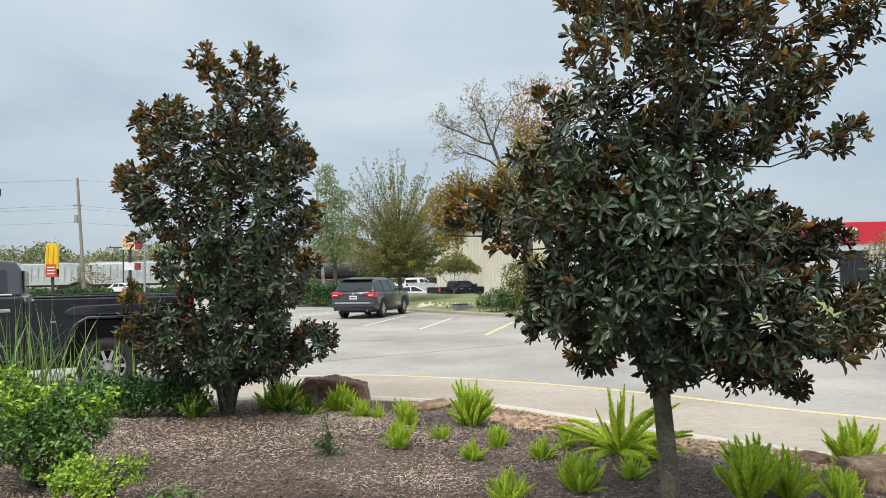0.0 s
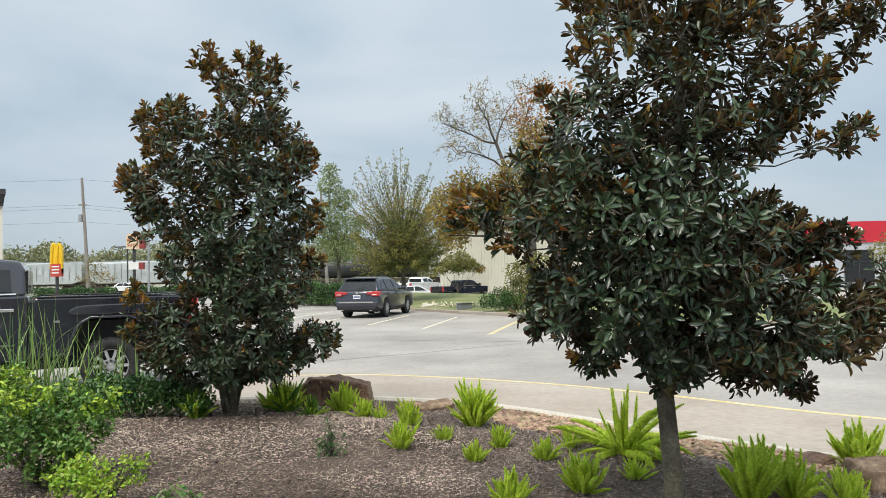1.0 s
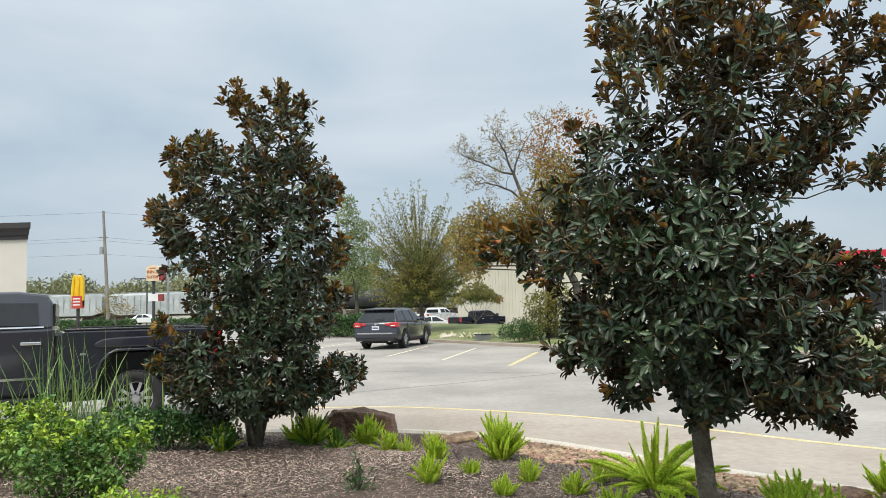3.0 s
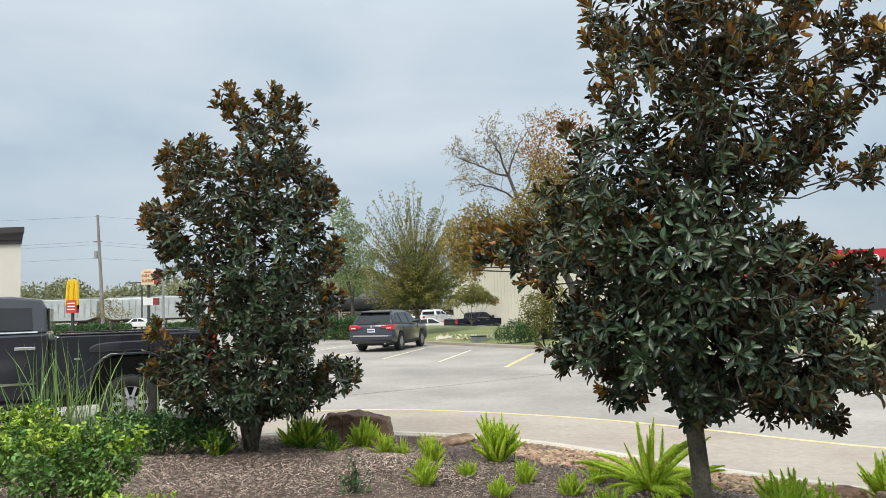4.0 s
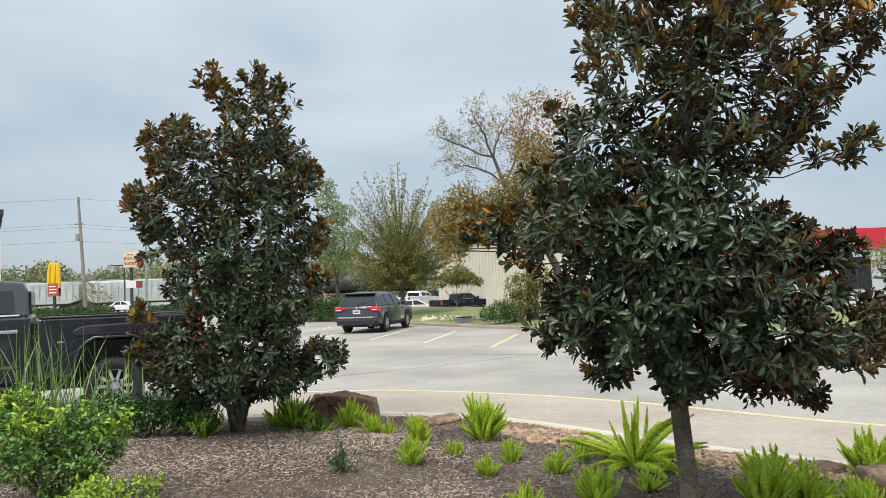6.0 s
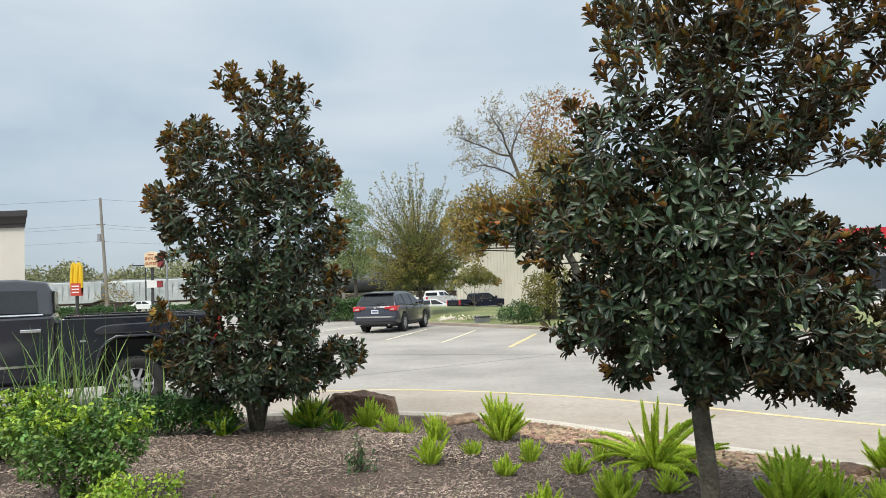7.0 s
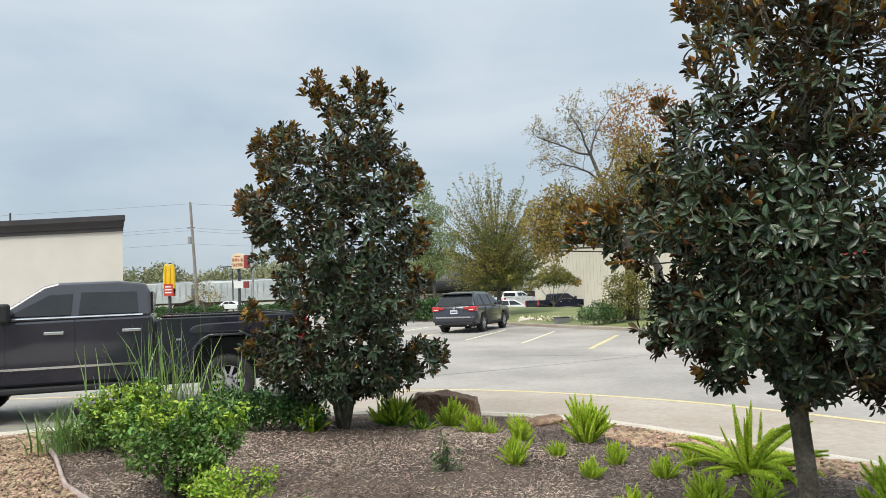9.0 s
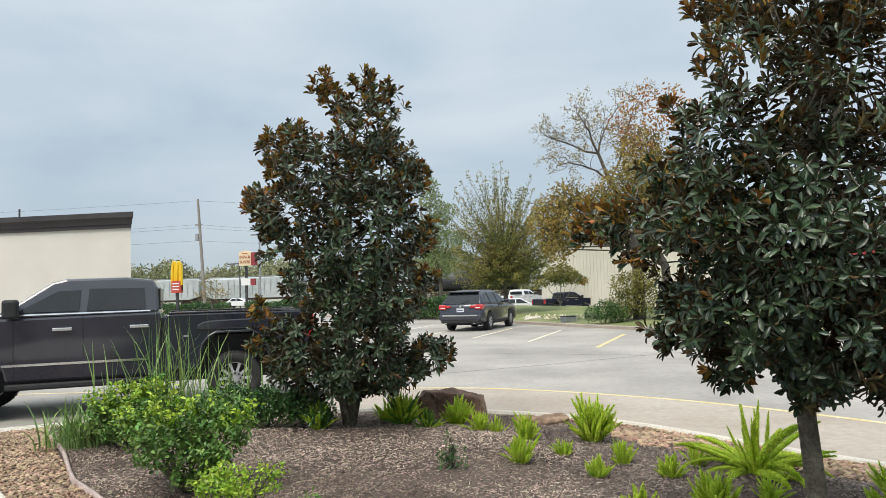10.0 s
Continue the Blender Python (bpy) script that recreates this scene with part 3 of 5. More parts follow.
def bare_limbs():
    """The nearly leafless limbs of the large tree's neighbour, reaching out over the lot."""
    g = np.random.default_rng(5)
    t = thing("bare_tree", "old tree with crooked, nearly leafless grey limbs", "tree", pose(5.2, 33.2, 0.1))
    bm = bmesh.new()
    tube(bm, [(0, 0, -0.1), (-0.2, 0, 2.4), (-1.3, 0, 4.6), (-2.4, 0, 6.2), (-2.86, 0, 7.5)], [0.24, 0.18, 0.13, 0.09, 0.07], 8)
    tips = []
    limbs = (((-2.86, 0, 7.5), (-3.4, 0.1, 7.62), (-3.95, 0.2, 7.95), (-4.6, 0.3, 8.25), (-5.2, 0.3, 8.5)),
             ((-2.86, 0, 7.5), (-3.1, -0.2, 7.95), (-3.2, -0.3, 8.4), (-3.5, -0.4, 8.9), (-3.7, -0.5, 9.3)),
             ((-2.86, 0, 7.5), (-2.75, 0.2, 8.0), (-2.5, 0.4, 8.6), (-2.25, 0.5, 9.1), (-1.9, 0.6, 9.6)),
             ((-2.4, 0, 6.2), (-3.0, -0.2, 6.7), (-3.6, -0.3, 6.95), (-4.2, -0.3, 7.1), (-4.7, -0.3, 7.0)),
             ((-2.4, 0, 6.2), (-1.9, 0.3, 7.2), (-1.6, 0.5, 8.2), (-1.3, 0.5, 9.2), (-0.9, 0.5, 10.0)))
    for row in limbs:
        tube(bm, row, [0.055, 0.044, 0.034, 0.024, 0.014], 6)
        for k in range(13):
            f = 0.7 + 3.3 * (k + 0.5) / 13
            a = Vector(row[int(f)]).lerp(Vector(row[min(int(f) + 1, 4)]), f % 1)
            d = (Vector(row[4]) - Vector(row[0])).normalized() * 0.8 + Vector(g.normal(size=3)) * 0.75 + Vector((0, 0, 0.25))
            branchy(bm, a, d.normalized(), 0.52, 0.019, 3, tips, g, 0.6, (2, 3), 0.06, 0.66)
    part("trunk", bm, BARK_FAR, t)
    tp = np.array([list(p) for p in tips])
    tp = tp + rng.normal(size=(len(tp), 3)) * 0.05
    leaf_cloud("crown", np.concatenate([tp, tp + rng.normal(size=tp.shape) * 0.09]), 0.085, TREE_B, t, label="sparse small yellow-brown leaves")


bare_limbs()
far_tree("small_tree", "small multi-stem tree with green and russet leaves", (0.7, 51, lot_z(0.7, 51) - 0.02), 1.1, 0.07,
         [(0, 0, 2.6, 0.6), (-1.0, 0, 2.6, 0.6), (1.0, 0, 2.7, 0.6), (-1.6, 0, 2.3, 0.4), (1.6, 0.2, 2.5, 0.4), (-0.4, 0.2, 3.0, 0.7), (0.6, 0, 2.9, 0.7), (0.3, 0, 3.4, 0.5)], 1300, 0.17, TREE_A, 13, extra=([(1.6, 0, 2.4, 0.35)], 400, TREE_RED))
far_tree("slender_tree", "slender grey-green tree with drooping foliage", (-7.2, 49, 0.1), 2.6, 0.13,
         [(0, 0, 3.4, 1.3), (-0.9, 0, 4.4, 1.2), (0.7, 0, 4.8, 1.2), (-0.4, 0, 5.9, 1.2), (0.4, 0, 6.8, 0.9), (-0.5, 0, 7.7, 0.9), (-0.5, 0, 8.7, 0.6), (1.5, 0, 5.2, 0.6)], 700, 0.2, WILLOW, 14)
far_tree("young_tree", "young autumn tree with thin pale orange leaves", (-29.6, 62, 0), 1.2, 0.07,
         [(0, 0, 1.9, 0.9), (-1.1, 0, 1.9, 0.6), (1.2, 0, 2.0, 0.7), (0.2, 0, 2.7, 0.8), (-0.6, 0, 3.0, 0.6)], 170, 0.2, TREE_B, 15)
far_tree("street_tree", "leafy yellow-green tree before the shop front", (31.8, 53, 0), 1.3, 0.09,
         [(0, 0, 2.1, 1.1), (-0.8, 0, 2.8, 0.9), (0.9, 0, 2.9, 1.1), (0.2, 0, 3.6, 0.9)], 330, 0.2, TREE_A, 16)


def bush(name, label, at, lobes, per, leaf, material, category="shrub", extra=None, stems=BARK, width=1.0, shoot=0.0):
    g = np.random.default_rng(int(abs(at[0] * 71 + at[1] * 37)) + 3)
    t = thing(name, label, category, pose(*at))
    bm = bmesh.new()
    for x, y, z, r in lobes:
        for k in range(3):
            b = Vector((x, y, z)) + Vector(unit(1, g)[0]) * r * 0.6
            tube(bm, [(x * 0.2, y * 0.2, -0.03), Vector((x * 0.6, y * 0.6, z * 0.5)) + Vector(g.normal(size=3)) * 0.03, b], [0.012, 0.009, 0.004], 4)
    tagged(part("woody_base", bm, stems, t), kind="stuff")
    def sprays(lobes, per):
        """Leaves set along short shoots that stand up and out of the lobes."""
        c = lobe_points(lobes, per / 16, g, 0.4)
        mid = np.mean([q[:2] for q in lobes], axis=0)
        d = np.stack([(c[:, 0] - mid[0]) * 1.4, (c[:, 1] - mid[1]) * 1.4, np.full(len(c), 0.6)], axis=1) + g.normal(size=c.shape) * 0.35
        d /= np.linalg.norm(d, axis=1, keepdims=True)
        f = g.random((len(c), 16, 1))
        return (c[:, None] + d[:, None] * f * shoot * (0.5 + g.random((len(c), 1, 1))) + g.normal(size=(len(c), 16, 3)) * 0.017).reshape(-1, 3)
    fill = sprays if shoot else lambda a, n: lobe_points(a, n, g, 0.45)
    leaf_cloud("foliage", fill(lobes, per), leaf, material, t, up=0.9, width=width, rounded=True)
    if extra:
        leaf_cloud("foliage", fill(extra[0], extra[1]), leaf, extra[2], t, up=0.9, width=width, rounded=True, label="fresh yellow-green new leaves")
    return t


bush("bush", "loose yellow-green bush at the island's edge", (2.85, 31.5, 0.12), [(0, 0, 0.7, 0.7), (0.9, 0.3, 1.0, 0.9), (0.3, 0.2, 1.6, 0.7), (1.1, 0, 1.9, 0.7)], 1900, 0.10, TREE_A)
bush("bush", "rounded dark green bush on the lawn", (2.2, 31.1, 0.12), [(0, 0, 0.55, 0.55), (0.5, 0.1, 0.5, 0.5), (-0.5, 0, 0.45, 0.4)], 3000, 0.08, HEDGE)


def hedge(label, a, b, h, w, per=1500, leaf=0.11):
    """A clipped hedge between two places: woody stems and a block of leaves."""
    a, b = Vector((*a, 0)), Vector((*b, 0))
    t = thing("hedge", label, "hedge", Matrix.Translation(a))
    d = b - a
    n = int(d.length * w * per)
    g = np.random.default_rng(int(d.length * 100))
    s, u, z = g.random(n), g.random(n) - 0.5, g.random(n) ** 0.75
    side = Vector((-d.y, d.x, 0)).normalized()
    hump = 1 + 0.10 * np.sin(s * d.length * 1.9) + 0.06 * np.sin(s * d.length * 5.1)
    pts = s[:, None] * np.array(d) + (u * w)[:, None] * np.array(side) + (0.10 + z * (h - 0.1) * hump)[:, None] * np.array([0, 0, 1.0])
    leaf_cloud("foliage", pts, leaf, HEDGE, t, up=0.7)
    bm = bmesh.new()
    for k in range(int(d.length * 2.2)):
        p = d * ((k + 0.5) / (d.length * 2.2))
        cone(bm, p, p + Vector((0.05, 0.02, h * 0.7)), 0.02, 0.01, 4)
    tagged(part("stem_row", bm, BARK, t), kind="stuff")


hedge("clipped dark green hedge before the cream building", (-20.5, 22.0), (-14.2, 33.5), 0.95, 1.2)
hedge("clipped green hedge behind the parking bays", (-9.2, 44.5), (-5.6, 42.8), 1.35, 1.4, 1100, 0.14)
hedge("low clipped hedge along the street", (-37, 66), (-29.8, 66), 1.1, 1.2, 700, 0.16)
hedge("low clipped hedge along the street", (-28.5, 67), (-20, 67), 1.1, 1.2, 700, 0.16)
kerb_along("kerb", [(-17, 15.5), (-14.47, 17.67), (-13.7, 21.5), (-11.6, 27.75), (-11.2, 31), (-12.5, 36)][::-1], 0.16, 0.14, "pale concrete kerb before the hedge")


def woods():
    g = np.random.default_rng(21)
    n = 300
    xs = np.linspace(-190, 190, n)
    lobes = [(x, 190 + g.normal() * 10, 3.0 + g.random() * 5.0, 3.6 + g.random() * 2.4) for x in xs]
    ob = leaf_cloud("far_woods", lobe_points(lobes, 22, g, 0.3), 0.85, WOODS, spread=0.9)
    tagged(ob, "hazy distant belt of autumn trees", "woods", kind="stuff")


woods()


def rail_car(x, y, kind, turn):
    t = thing("freight_car", {"hopper": "pale grey covered hopper railway car", "tank": "black cylindrical railway tank car"}[kind], "railway car", pose(x, y, 0.2, 0, 0, turn), "train on the line")
    if kind == "hopper":
        bm = prism([(-8, 1.6), (-8, 4.0), (-7.6, 4.35), (7.6, 4.35), (8, 4.0), (8, 1.6), (6.4, 1.1), (-6.4, 1.1)], 1.5, lambda z: 1.55 if z < 4.1 else 1.1)
        part("body", bm, HOPPER, t, bevel=0.08)
        bm = bmesh.new()
        for k in range(-7, 8):
            box(bm, k * 1.0 - 0.05, k * 1.0 + 0.05, -1.62, -1.56, 1.65, 4.0)
        part("rib", bm, HOPPER, t)
        part("walkway", one_box(-7.8, 7.8, -0.5, 0.5, 4.45, 4.52), STEEL, t)
    else:
        bm = bmesh.new()
        cone(bm, (-7.2, 0, 2.7), (7.2, 0, 2.7), 1.45, 1.45, 24)
        part("tank", bm, TANK, t, bevel=0.3, smooth=False)
        bm = bmesh.new()
        cone(bm, (0, 0, 4.0), (0, 0, 4.5), 0.5, 0.5, 14)
        part("dome", bm, TANK, t)
    part("underframe", one_box(-8.3, 8.3, -1.1, 1.1, 0.85, 1.1), RAILDIRT, t)
    for s in (-5.9, 5.9):
        bm = bmesh.new()
        for w in (-0.9, 0.9):
            cone(bm, (s + w, -0.85, 0.45), (s + w, 0.85, 0.45), 0.45, 0.45, 14)
        box(bm, s - 1.3, s + 1.3, -1.0, 1.0, 0.4, 0.75)
        part("bogie", bm, RAILDIRT, t)


TRAIN_TURN = -2.0
for k, kind in enumerate(("hopper", "hopper", "hopper", "hopper", "hopper", "tank", "hopper", "hopper", "tank", "hopper", "hopper", "hopper")):
    rail_car(-96 + k * 16.9, 110 - (k - 4) * 0.6, kind, TRAIN_TURN)
part("railway_bank", one_box(-160, 160, 104, 117, -0.04, 0.25), FIELD, at=pose(0, 0, 0, 0, 0, TRAIN_TURN))
tagged(bpy.data.objects["railway_bank"], "low grassy railway bank under the train", "bank", kind="structure")


def left_building():
    t = thing("cream_building", "plain cream stucco building with a dark cornice", "building", pose(-19.33, 32, 0))
    bm = bmesh.new()
    foot = ((-30, 0), (0, 0), (-10, 14), (-30, 14))
    lo, hi = [[bm.verts.new((x, y, z)) for x, y in foot] for z in (0, 5.18)]
    bm.faces.new(hi)
    for k in range(4):
        bm.faces.new((lo[k], lo[(k + 1) % 4], hi[(k + 1) % 4], hi[k]))
    bmesh.ops.recalc_face_normals(bm, faces=bm.faces)
    part("wall", bm, STUCCO, t)
    sec = [(0.0, 5.08), (-0.10, 5.08), (-0.10, 5.22), (-0.16, 5.26), (-0.2, 5.42), (-0.30, 5.54), (-0.34, 5.56), (-0.34, 5.80), (0.0, 5.84)]
    bm = bmesh.new()
    rings = []
    for cx, cy, sx, sy in ((-30, 0, 0, 1), (0, 0, -1, 1), (-10, 14, -1, 1)):
        rings.append([bm.verts.new((cx + o * sx, cy + o * sy, z)) for o, z in sec])
    for r0, r1 in zip(rings, rings[1:]):
        for k in range(len(sec) - 1):
            bm.faces.new((r0[k], r0[k + 1], r1[k + 1], r1[k]))
    bmesh.ops.recalc_face_normals(bm, faces=bm.faces)
    part("cornice", bm, CORNICE, t, label="dark brown moulded cornice")
    part("roof", one_box(-29.8, -10.2, 0.05, 13.9, 5.05, 5.6), CORNICE, t)
    bm = bmesh.new()
    for a in ((-4.6, -4.56, 0, 2.05), (-2.36, -2.32, 0, 2.05), (-4.6, -2.32, 2.05, 2.09)):
        box(bm, a[0], a[1], -0.015, 0.0, a[2], a[3])
    door = part("door", one_box(-4.56, -2.36, -0.006, 0.0, 0.05, 2.05), STUCCO, t)
    part("door_frame", bm, STUCCO, door)
    bm = bmesh.new()
    cone(bm, (-9.6, 5, 5.6), (-9.6, 5, 6.9), 0.05, 0.05, 8)
    part("vent_pipe", bm, DARKSTEEL, t)


left_building()


def metal_shed():
    t = thing("metal_building", "cream corrugated metal warehouse", "building", pose(-0.6, 66, -0.62, 0, 0, -28))
    part("wall", one_box(0, 15, 0, 18, 0, 6.2), METALWALL, t)
    bm = bmesh.new()
    for k in range(48):
        box(bm, k * 0.31, k * 0.31 + 0.07, -0.04, 0.0, 0.05, 6.2)
    part("siding_rib", bm, METALWALL, t)
    part("roof", prism([(-0.2, 6.2), (15.2, 6.2), (15.2, 6.35), (-0.2, 6.35)], 9.2), STEEL, t, at=pose(0, 9, 0))


metal_shed()


def sign_letters(text, size, material, at, parent, name="lettering", depth=0.02, slant=0.0):
    cu = bpy.data.curves.new(name, "FONT")
    cu.body, cu.size, cu.extrude, cu.align_x, cu.shear, cu.offset = text, size, depth, "CENTER", slant, 0.02 * size
    cu.materials.append(material)
    ob = new(name, cu)
    ob.matrix_basis = at
    ob.parent = parent
    return ob


def auto_shop():
    t = thing("auto_shop", "white shop with a bright red fascia and white letters", "building", pose(27.5, 60, 0, 0, 0, -4))
    part("wall", one_box(0, 26, 0, 14, 0, 3.65), WHITEWALL, t)
    part("fascia", one_box(-0.1, 26.1, -0.12, 14.1, 3.65, 5.35), REDSIGN, t, "bright red fascia band")
    for x in (4.6, 8.2, 11.0, 13.8):
        w = part("window", one_box(x, x + 2.2, -0.03, 0.0, 0.5, 3.0), GLASS, t)
        bm = bmesh.new()
        for a in ((x - 0.06, x, 0.44, 3.06), (x + 2.2, x + 2.26, 0.44, 3.06), (x, x + 2.2, 3.0, 3.06), (x, x + 2.2, 0.44, 0.5), (x + 1.07, x + 1.13, 0.5, 3.0), (x, x + 2.2, 2.1, 2.15)):
            box(bm, a[0], a[1], -0.06, 0.0, a[2], a[3])
        part("window_frame", bm, DARKSTEEL, w)
    sign_letters("AUTO", 1.15, SIGNWHITE, pose(4.35, -0.14, 4.1, 90, 0, 0), t, "lettering", slant=0.25)


auto_shop()


def arch_sign():
    t = thing("pole_sign", "tall yellow arched sign over a red board on a post", "sign", pose(-31.85, 60, 0))
    bm = bmesh.new()
    for s in (-1, 1):
        pts = [(s * (0.22 + 0.20 * math.cos(a)), 0, 2.45 + 0.75 + 1.65 * math.sin(a)) for a in np.linspace(0, math.pi, 12)]
        tube(bm, [(s * 0.42, 0, 2.8)] + pts + [(s * 0.02, 0, 2.8)], [0.13] * 14, 8)
    part("arches", bm, SIGNYELLOW, t)
    part("board_back", one_box(-0.42, 0.42, 0.0, 0.3, 2.4, 4.7), SIGNYELLOW, t)
    board = part("board", one_box(-0.42, 0.42, -0.16, 0.3, 2.15, 3.2), SIGNRED, t)
    bm = bmesh.new()
    for z in (2.9, 2.65, 2.4):
        box(bm, -0.3, 0.3, -0.18, -0.16, z, z + 0.1)
    part("lettering_bars", bm, SIGNWHITE, board)
    bm = cone(bmesh.new(), (0, 0.1, 0), (0, 0.1, 2.2), 0.13, 0.13, 10)
    part("post", bm, DARKSTEEL, t)


arch_sign()


def inn_sign():
    t = thing("pole_sign", "cream and maroon roadside sign on a dark post", "sign", pose(-29.75, 70, 0))
    b = part("board", prism([(-0.62, 4.7), (-0.62, 6.0), (-0.35, 6.15), (0.0, 6.22), (0.35, 6.15), (0.62, 6.0), (0.62, 4.7)], 0.3), SIGNCREAM, t)
    part("board_side", one_box(0.62, 1.05, -0.28, 0.3, 4.72, 6.0), MAROON, t)
    sign_letters("INN &", 0.42, SIGNTEXT, pose(0, -0.31, 5.42, 90, 0, 0), t)
    sign_letters("SUITES", 0.36, SIGNTEXT, pose(0, -0.31, 4.95, 90, 0, 0), t)
    part("board_bars", one_box(-0.3, 0.3, -0.315, -0.30, 5.85, 5.95), SIGNTEXT, b)
    part("lower_board", one_box(-0.45, 0.5, -0.2, 0.2, 2.75, 3.45), SIGNWHITE, t)
    part("lower_board_side", one_box(0.5, 0.95, -0.18, 0.2, 2.75, 3.4), MAROON, t)
    part("post", one_box(-0.1, 0.12, -0.1, 0.1, 0, 4.75), DARKSTEEL, t)


inn_sign()


def utility_pole():
    t = thing("utility_pole", "leaning weathered wooden utility pole with a transformer", "utility pole", pose(-43.8, 90, 0))
    bm = cone(bmesh.new(), (0, 0, -0.2), (-0.85, 0, 14.4), 0.24, 0.15, 10)
    part("pole", bm, POLEWOOD, t)
    part("crossarm", one_box(-1.3, -0.3, -0.1, 0.1, 11.0, 11.15), POLEWOOD, t)
    bm = cone(bmesh.new(), (-1.0, 0, 9.0), (-1.0, 0, 9.9), 0.25, 0.25, 10)
    part("transformer", bm, STEEL, t)
    for h, dz in ((14.2, -0.5), (11.1, -0.8), (10.7, -0.8), (9.0, -0.6)):
        w = thing("power_line", "thin dark overhead power line", "cable", pose(0, 0, 0), "power lines")
        bm = bmesh.new()
        for x1 in (-160, -17):
            pts = []
            for s in np.linspace(0, 1, 14):
                pts.append((-44.6 + (x1 + 44.6) * s, 90 + (10 if x1 > -40 else -3) * s, h + dz * 4 * s * (1 - s)))
            tube(bm, pts, [0.014] * 14, 4)
        part("wire", bm, DARKSTEEL, w)


utility_pole()
copy_thing(bpy.data.objects["utility_pole"], pose(-16.2, 100, 0))


def light_pole():
    t = thing("street_lamp", "slim galvanised lot lamp post", "street lamp", pose(-24.3, 60, 0))
    bm = cone(bmesh.new(), (0, 0, 0), (0, 0, 6.9), 0.10, 0.07, 10)
    part("pole", bm, STEEL, t)
    part("lamp_head", one_box(-0.75, 0.05, -0.15, 0.15, 6.85, 6.98), STEEL, t, bevel=0.03)
    part("base", one_box(-0.2, 0.2, -0.2, 0.2, 0, 0.5), KERB, t, bevel=0.03)
    t = thing("street_lamp", "far dark street lamp with a flat arm", "street lamp", pose(-43.4, 100, 0))
    bm = cone(bmesh.new(), (0, 0, 0), (0, 0, 6.2), 0.10, 0.08, 8)
    part("pole", bm, DARKSTEEL, t)
    part("lamp_head", one_box(-1.8, 0.2, -0.15, 0.15, 6.2, 6.35), DARKSTEEL, t)


light_pole()

# ---- the two magnolias ----
MAG = [(0, 0, 0), (0.26, 0.12, 0.055), (0.60, 0.19, 0.07), (1.0, 0, -0.13), (0.60, -0.19, 0.07), (0.26, -0.12, 0.055), (0.28, 0, 0.0), (0.62, 0, -0.025), (0.86, 0.13, 0.0), (0.86, -0.13, 0.0)]
MAG_F = [(0, 1, 6), (1, 2, 7, 6), (2, 8, 3, 7), (0, 6, 5), (6, 7, 4, 5), (7, 3, 9, 4)]
MAG_V = MAG + [(x, y, z - 0.016) for x, y, z in MAG]
MAG_FACES = [f[::-1] for f in MAG_F] + [tuple(i + 10 for i in f) for f in MAG_F]
MAG_INDEX = [0] * 6 + [1] * 6
MAG_RIB = [1, 0, 0, 0.9, 0, 0, 1, 1, 0, 0] * 2


def ribbed(me, n):
    """Marks the midrib of each of n joined leaves."""
    me.attributes.new("rib", "FLOAT", "POINT").data.foreach_set("value", MAG_RIB * n)
    return me


def rosettes(tips, axes, g, upright, size):
    """Whorls of leaves round twig ends: places, bases and sizes for each leaf."""
    P, D, U, S, W = [], [], [], [], []
    for p, a, u in zip(tips, axes, upright):
        a = a / np.linalg.norm(a)
        s1 = np.cross(a, (0.3, 0.9, 0.31))
        s1 /= np.linalg.norm(s1)
        s2 = np.cross(a, s1)
        n = int(g.integers(8, 14))
        for k in range(n):
            f = k / n
            e = radians((14 + 62 * f) * 0.62 + g.normal() * 13 if u else 16 + 76 * f + g.normal() * 20)
            ph = k * 2.4 + g.normal() * 0.25
            rad = math.cos(ph) * s1 + math.sin(ph) * s2
            d = math.cos(e) * a + math.sin(e) * rad + np.array([0, 0, -0.22 * f])
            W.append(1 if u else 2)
            P.append(p - a * (0.10 * f * size / 0.12) + rad * 0.006)
            D.append(d)
            U.append(math.sin(e) * a - math.cos(e) * rad + g.normal(size=3) * 0.35)
            S.append(size * (0.62 + 0.55 * f ** 0.5 + g.normal() * 0.1))
    return np.array(P), np.array(D), np.array(U), np.clip(np.array(S), 0.05, None), np.array(W)


